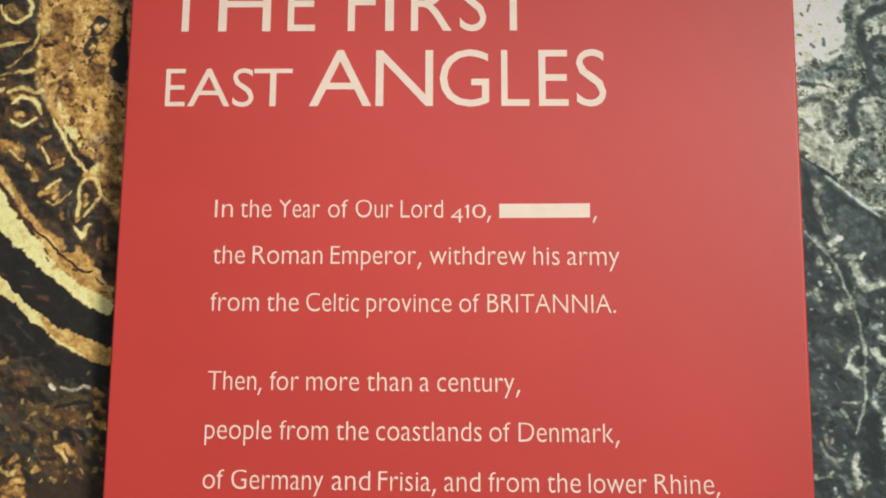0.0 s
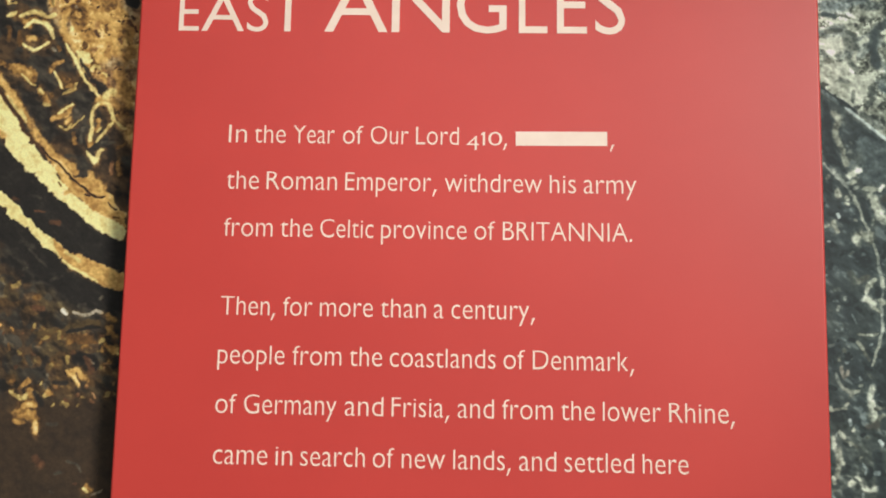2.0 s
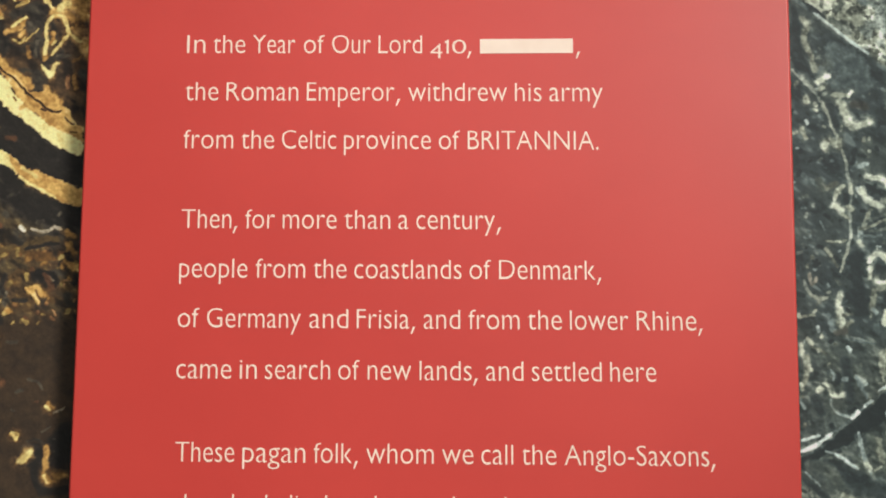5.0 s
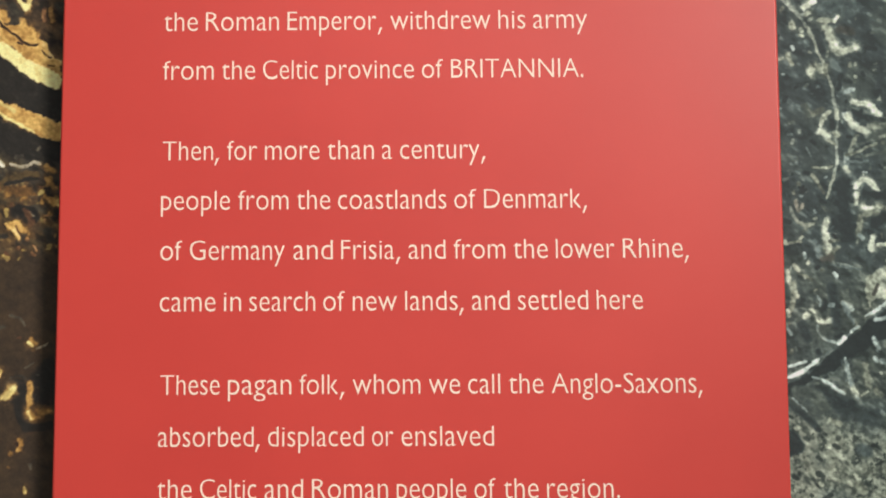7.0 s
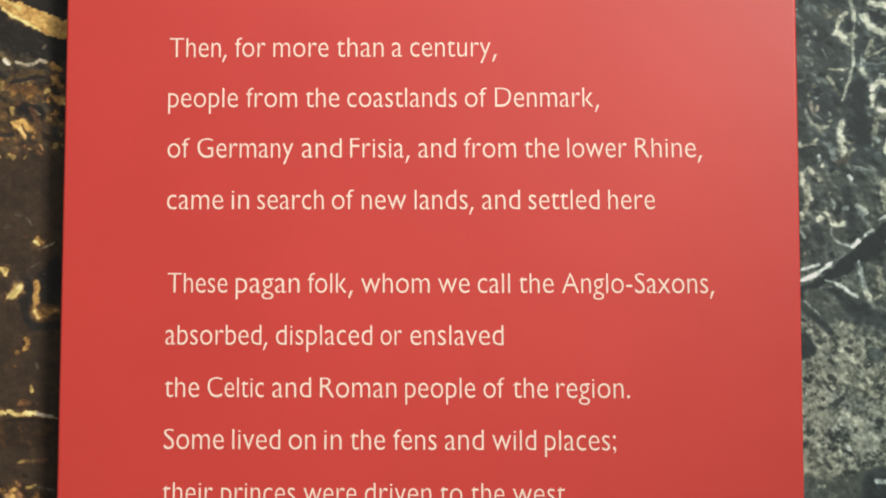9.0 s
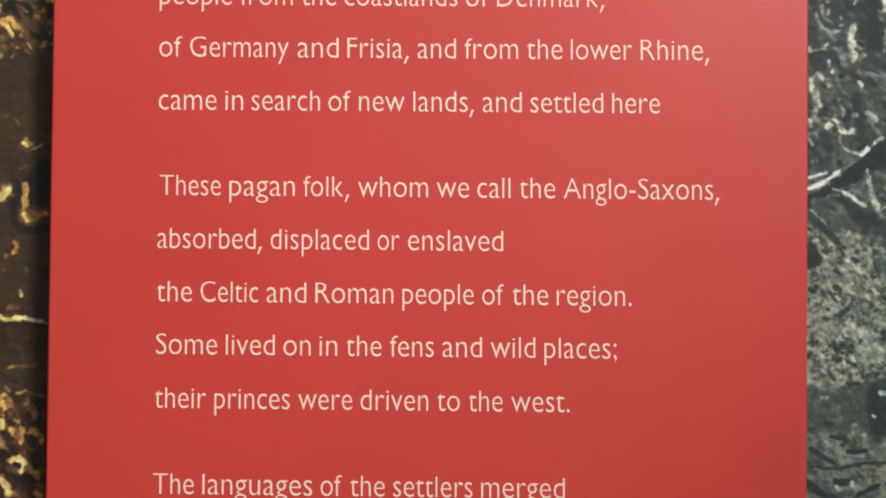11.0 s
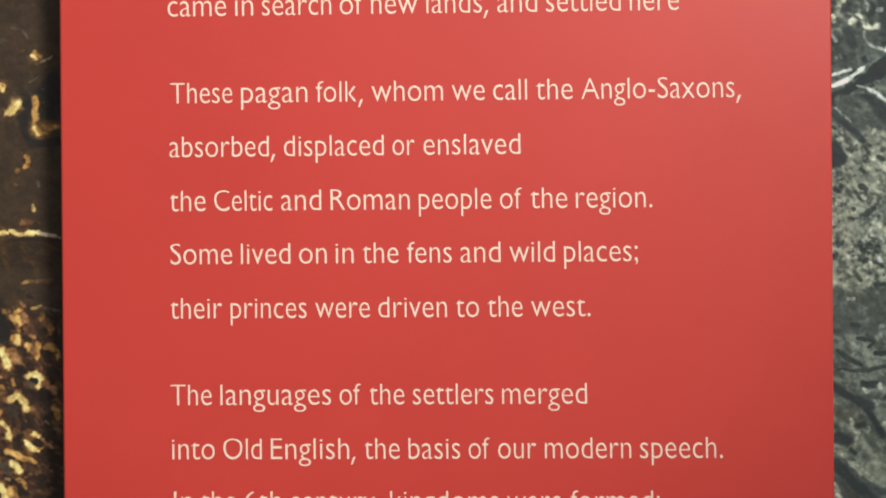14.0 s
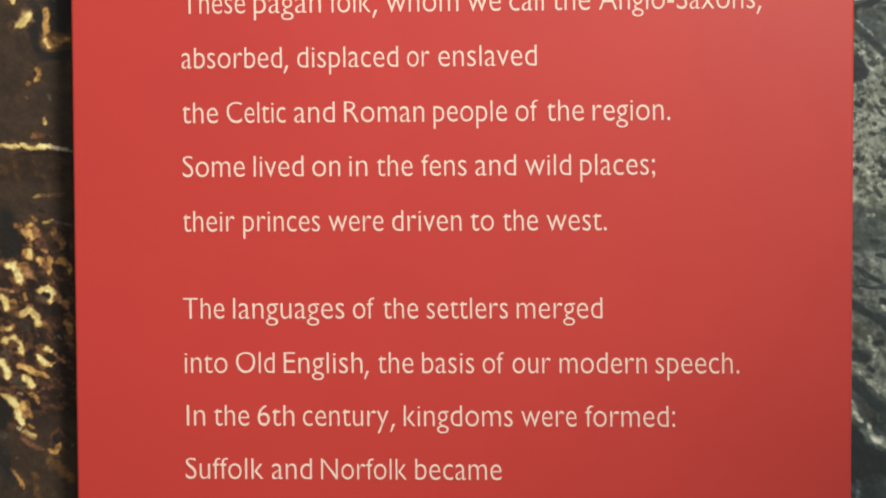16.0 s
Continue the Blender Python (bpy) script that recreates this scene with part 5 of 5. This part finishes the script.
def bar(bm, x0, x1, z0, z1):
    bm.faces.new([bm.verts.new((x, FACE, z)) for x, z in ((x0, z0), (x1, z0), (x1, z1), (x0, z1))])


def close_line(name, bm, label):
    """Turns the flat letters to the reader and gives them the thickness of cut film."""
    for f in bm.faces:
        f.normal_update()
        if f.normal.y > 0:
            f.normal_flip()
    raised = bmesh.ops.extrude_face_region(bm, geom=bm.faces[:])["geom"]
    bmesh.ops.translate(bm, vec=(0, -0.0008, 0), verts=[v for v in raised if isinstance(v, bmesh.types.BMVert)])
    return part(name, bm, CREAM, PANEL, label)


def heading(letters, z):
    for text, x0, x1, cap in letters:
        bm = bmesh.new()
        set_word(bm, text, x0, x1, z, cap, -0.004)
        close_line("heading_letter", bm, "large cream capital")


BIG, SMALL, BODY, THIN = 0.0445, 0.0300, 0.0135, -0.010
heading([("T", -0.2144, -0.1804, BIG), ("H", -0.172, -0.132, BIG), ("E", -0.119, -0.098, BIG), ("F", -0.073, -0.052, BIG), ("I", -0.0445, -0.038, BIG),
         ("R", -0.025, 0.006, BIG), ("S", 0.012, 0.032, BIG), ("T", 0.0355, 0.0695, BIG)], 1.8255)
heading([("E", -0.210, -0.195, SMALL), ("A", -0.193, -0.161, SMALL), ("S", -0.159, -0.143, SMALL), ("T", -0.143, -0.114, SMALL), ("A", -0.101, -0.054, BIG), ("N", -0.051, -0.008, BIG),
         ("G", -0.003, 0.034, BIG), ("L", 0.043, 0.064, BIG), ("E", 0.071, 0.093, BIG), ("S", 0.099, 0.121, BIG)], 1.7659)

LINES = (
    (1.6804, "In -168.4 -154.7  the -150.2 -126.1  Year -121.6 -91.0  of -84.4 -69.2  Our -65.0 -36.3  Lord -31.8 -0.2"),
    (1.6456, "the -168.6 -144.7  Roman -139.5 -88.1  Emperor, -81.9 -15.3  withdrew -10.2 60.4  his 65.2 84.9  army 89.3 127.5"),
    (1.6107, "from -168.8 -133.1  the -128.3 -104.0  Celtic -99.5 -60.3  province -55.5 6.6  of 11.4 26.9  BRITANNIA. 31.7 123.9"),
    (1.5537, "Then, -168.4 -128.8  for -124.0 -102.1  more -98.0 -59.0  than -54.9 -21.7  a -16.7 -9.0  century, -4.3 55.1"),
    (1.5189, "people -168.9 -121.2  from -115.8 -80.7  the -75.7 -51.7  coastlands -47.4 28.0  of 32.6 48.5  Denmark, 53.1 124.2"),
    (1.4842, "of -168.9 -153.3  Germany -149.3 -83.6  and -77.5 -50.4  Frisia, -45.0 -4.0  and 1.1 26.9  from 32.0 67.9  the 72.5 96.9  lower 101.6 142.4  Rhine, 147.4 192.7"),
    (1.4490, "came -168.8 -130.6  in -125.2 -112.9  search -107.9 -62.2  of -57.6 -41.8  new -37.5 -6.6  lands, -1.6 38.9  and 43.9 70.0  settled 75.3 123.2  here 128.9 160.2"),
    (1.3926, "These -167.6 -127.1  pagan -122.1 -78.5  folk, -73.5 -42.5  whom -37.8 8.9  we 13.8 35.9  call 40.2 62.6  the 67.9 92.0  Anglo-Saxons, 96.6 198.6"),
    (1.3578, "absorbed, -168.6 -99.7  displaced -94.7 -29.7  or -24.7 -9.8  enslaved -4.8 57.6"),
    (1.3229, "the -168.8 -145.3  Celtic -140.3 -102.0  and -97.0 -70.8  Roman -64.8 -13.8  people -8.1 38.9  of 43.5 58.6  the 62.9 87.2  region. 92.1 141.0"),
    (1.2886, "Some -168.7 -128.6  lived -123.3 -90.8  on -85.9 -67.5  in -62.2 -50.2  the -44.9 -21.3  fens -16.3 12.9  and 17.8 44.2  wild 49.1 78.6  places; 84.2 131.2"),
    (1.2537, "their -169.2 -135.3  princes -130.6 -80.7  were -76.0 -40.1  driven -35.4 9.3  to 14.3 29.9  the 34.6 57.8  west. 62.2 100.5"),
    (1.1981, "The -169.6 -142.8  languages -137.7 -65.6  of -61.2 -46.5  the -42.1 -18.7  settlers -14.0 38.0  merged 43.0 97.3"),
    (1.1634, "into -169.0 -140.9  Old -136.5 -111.1  English, -105.4 -50.2  the -45.9 -22.1  basis -17.4 16.7  of 20.7 35.6  our 39.6 64.9  modern 69.5 125.1  speech. 130.0 182.6"),
    (1.1297, "In -168.1 -155.9  the -151.1 -127.4  6th -123.0 -98.4  century, -94.0 -34.2  kingdoms -29.5 40.6  were 44.9 80.8  formed: 85.4 142.2"),
    (1.0957, "Suffolk -169.2 -118.7  and -114.3 -88.0  Norfolk -82.3 -27.2  became -22.5 32.6"),
)
def comma(bm, x, z):
    bm.faces.new([bm.verts.new((x + dx, FACE, z + dz)) for dx, dz in ((-0.0032, -0.0034), (-0.0022, -0.0034), (0.0, 0.0016), (-0.0017, 0.0016))])


def word(text, x0, x1, z, squash=1.0, drop=0.0):
    bm = bmesh.new()
    if text.endswith(","):
        # a long slanting comma
        comma(bm, x1, z - sag(z) * (x1 + 0.168))
        text, x1 = text[:-1], x1 - 0.0042
    if text:
        set_word(bm, text, x0, x1, z, BODY, THIN, squash, drop)
    close_line("word", bm, "")


for z, words in LINES:
    fields = words.split()
    starts, ends = [float(x) for x in fields[1::3]], [float(x) for x in fields[2::3]]
    for n in range(1, len(starts)):
        # even word spaces
        middle, space = (ends[n - 1] + starts[n]) / 2, 0.3 * (starts[n] - ends[n - 1]) + 4.2
        ends[n - 1], starts[n] = middle - space / 2, middle + space / 2
    for text, x0, x1 in zip(fields[0::3], starts, ends):
        word(text, x0 / 1000, x1 / 1000, z)

# the end of the first line: old-style figures, then a name set as a plain bar
z = LINES[0][0]
word("4", 0.0056, 0.0143, z, 0.80, 0.0035)
bm = bmesh.new()
bar(bm, 0.0172, 0.0188, z - 0.0014, z + 0.0086)
bar(bm, 0.0160, 0.0172, z + 0.0064, z + 0.0076)
close_line("word", bm, "")
word("0", 0.0212, 0.0312, z, 0.76)
word(",", 0.0325, 0.0350, z)
bm = bmesh.new()
bar(bm, 0.041, 0.107, z - 0.0016, z + 0.0090)
close_line("name_bar", bm, "plain cream bar")
word(",", 0.1090, 0.1120, z)
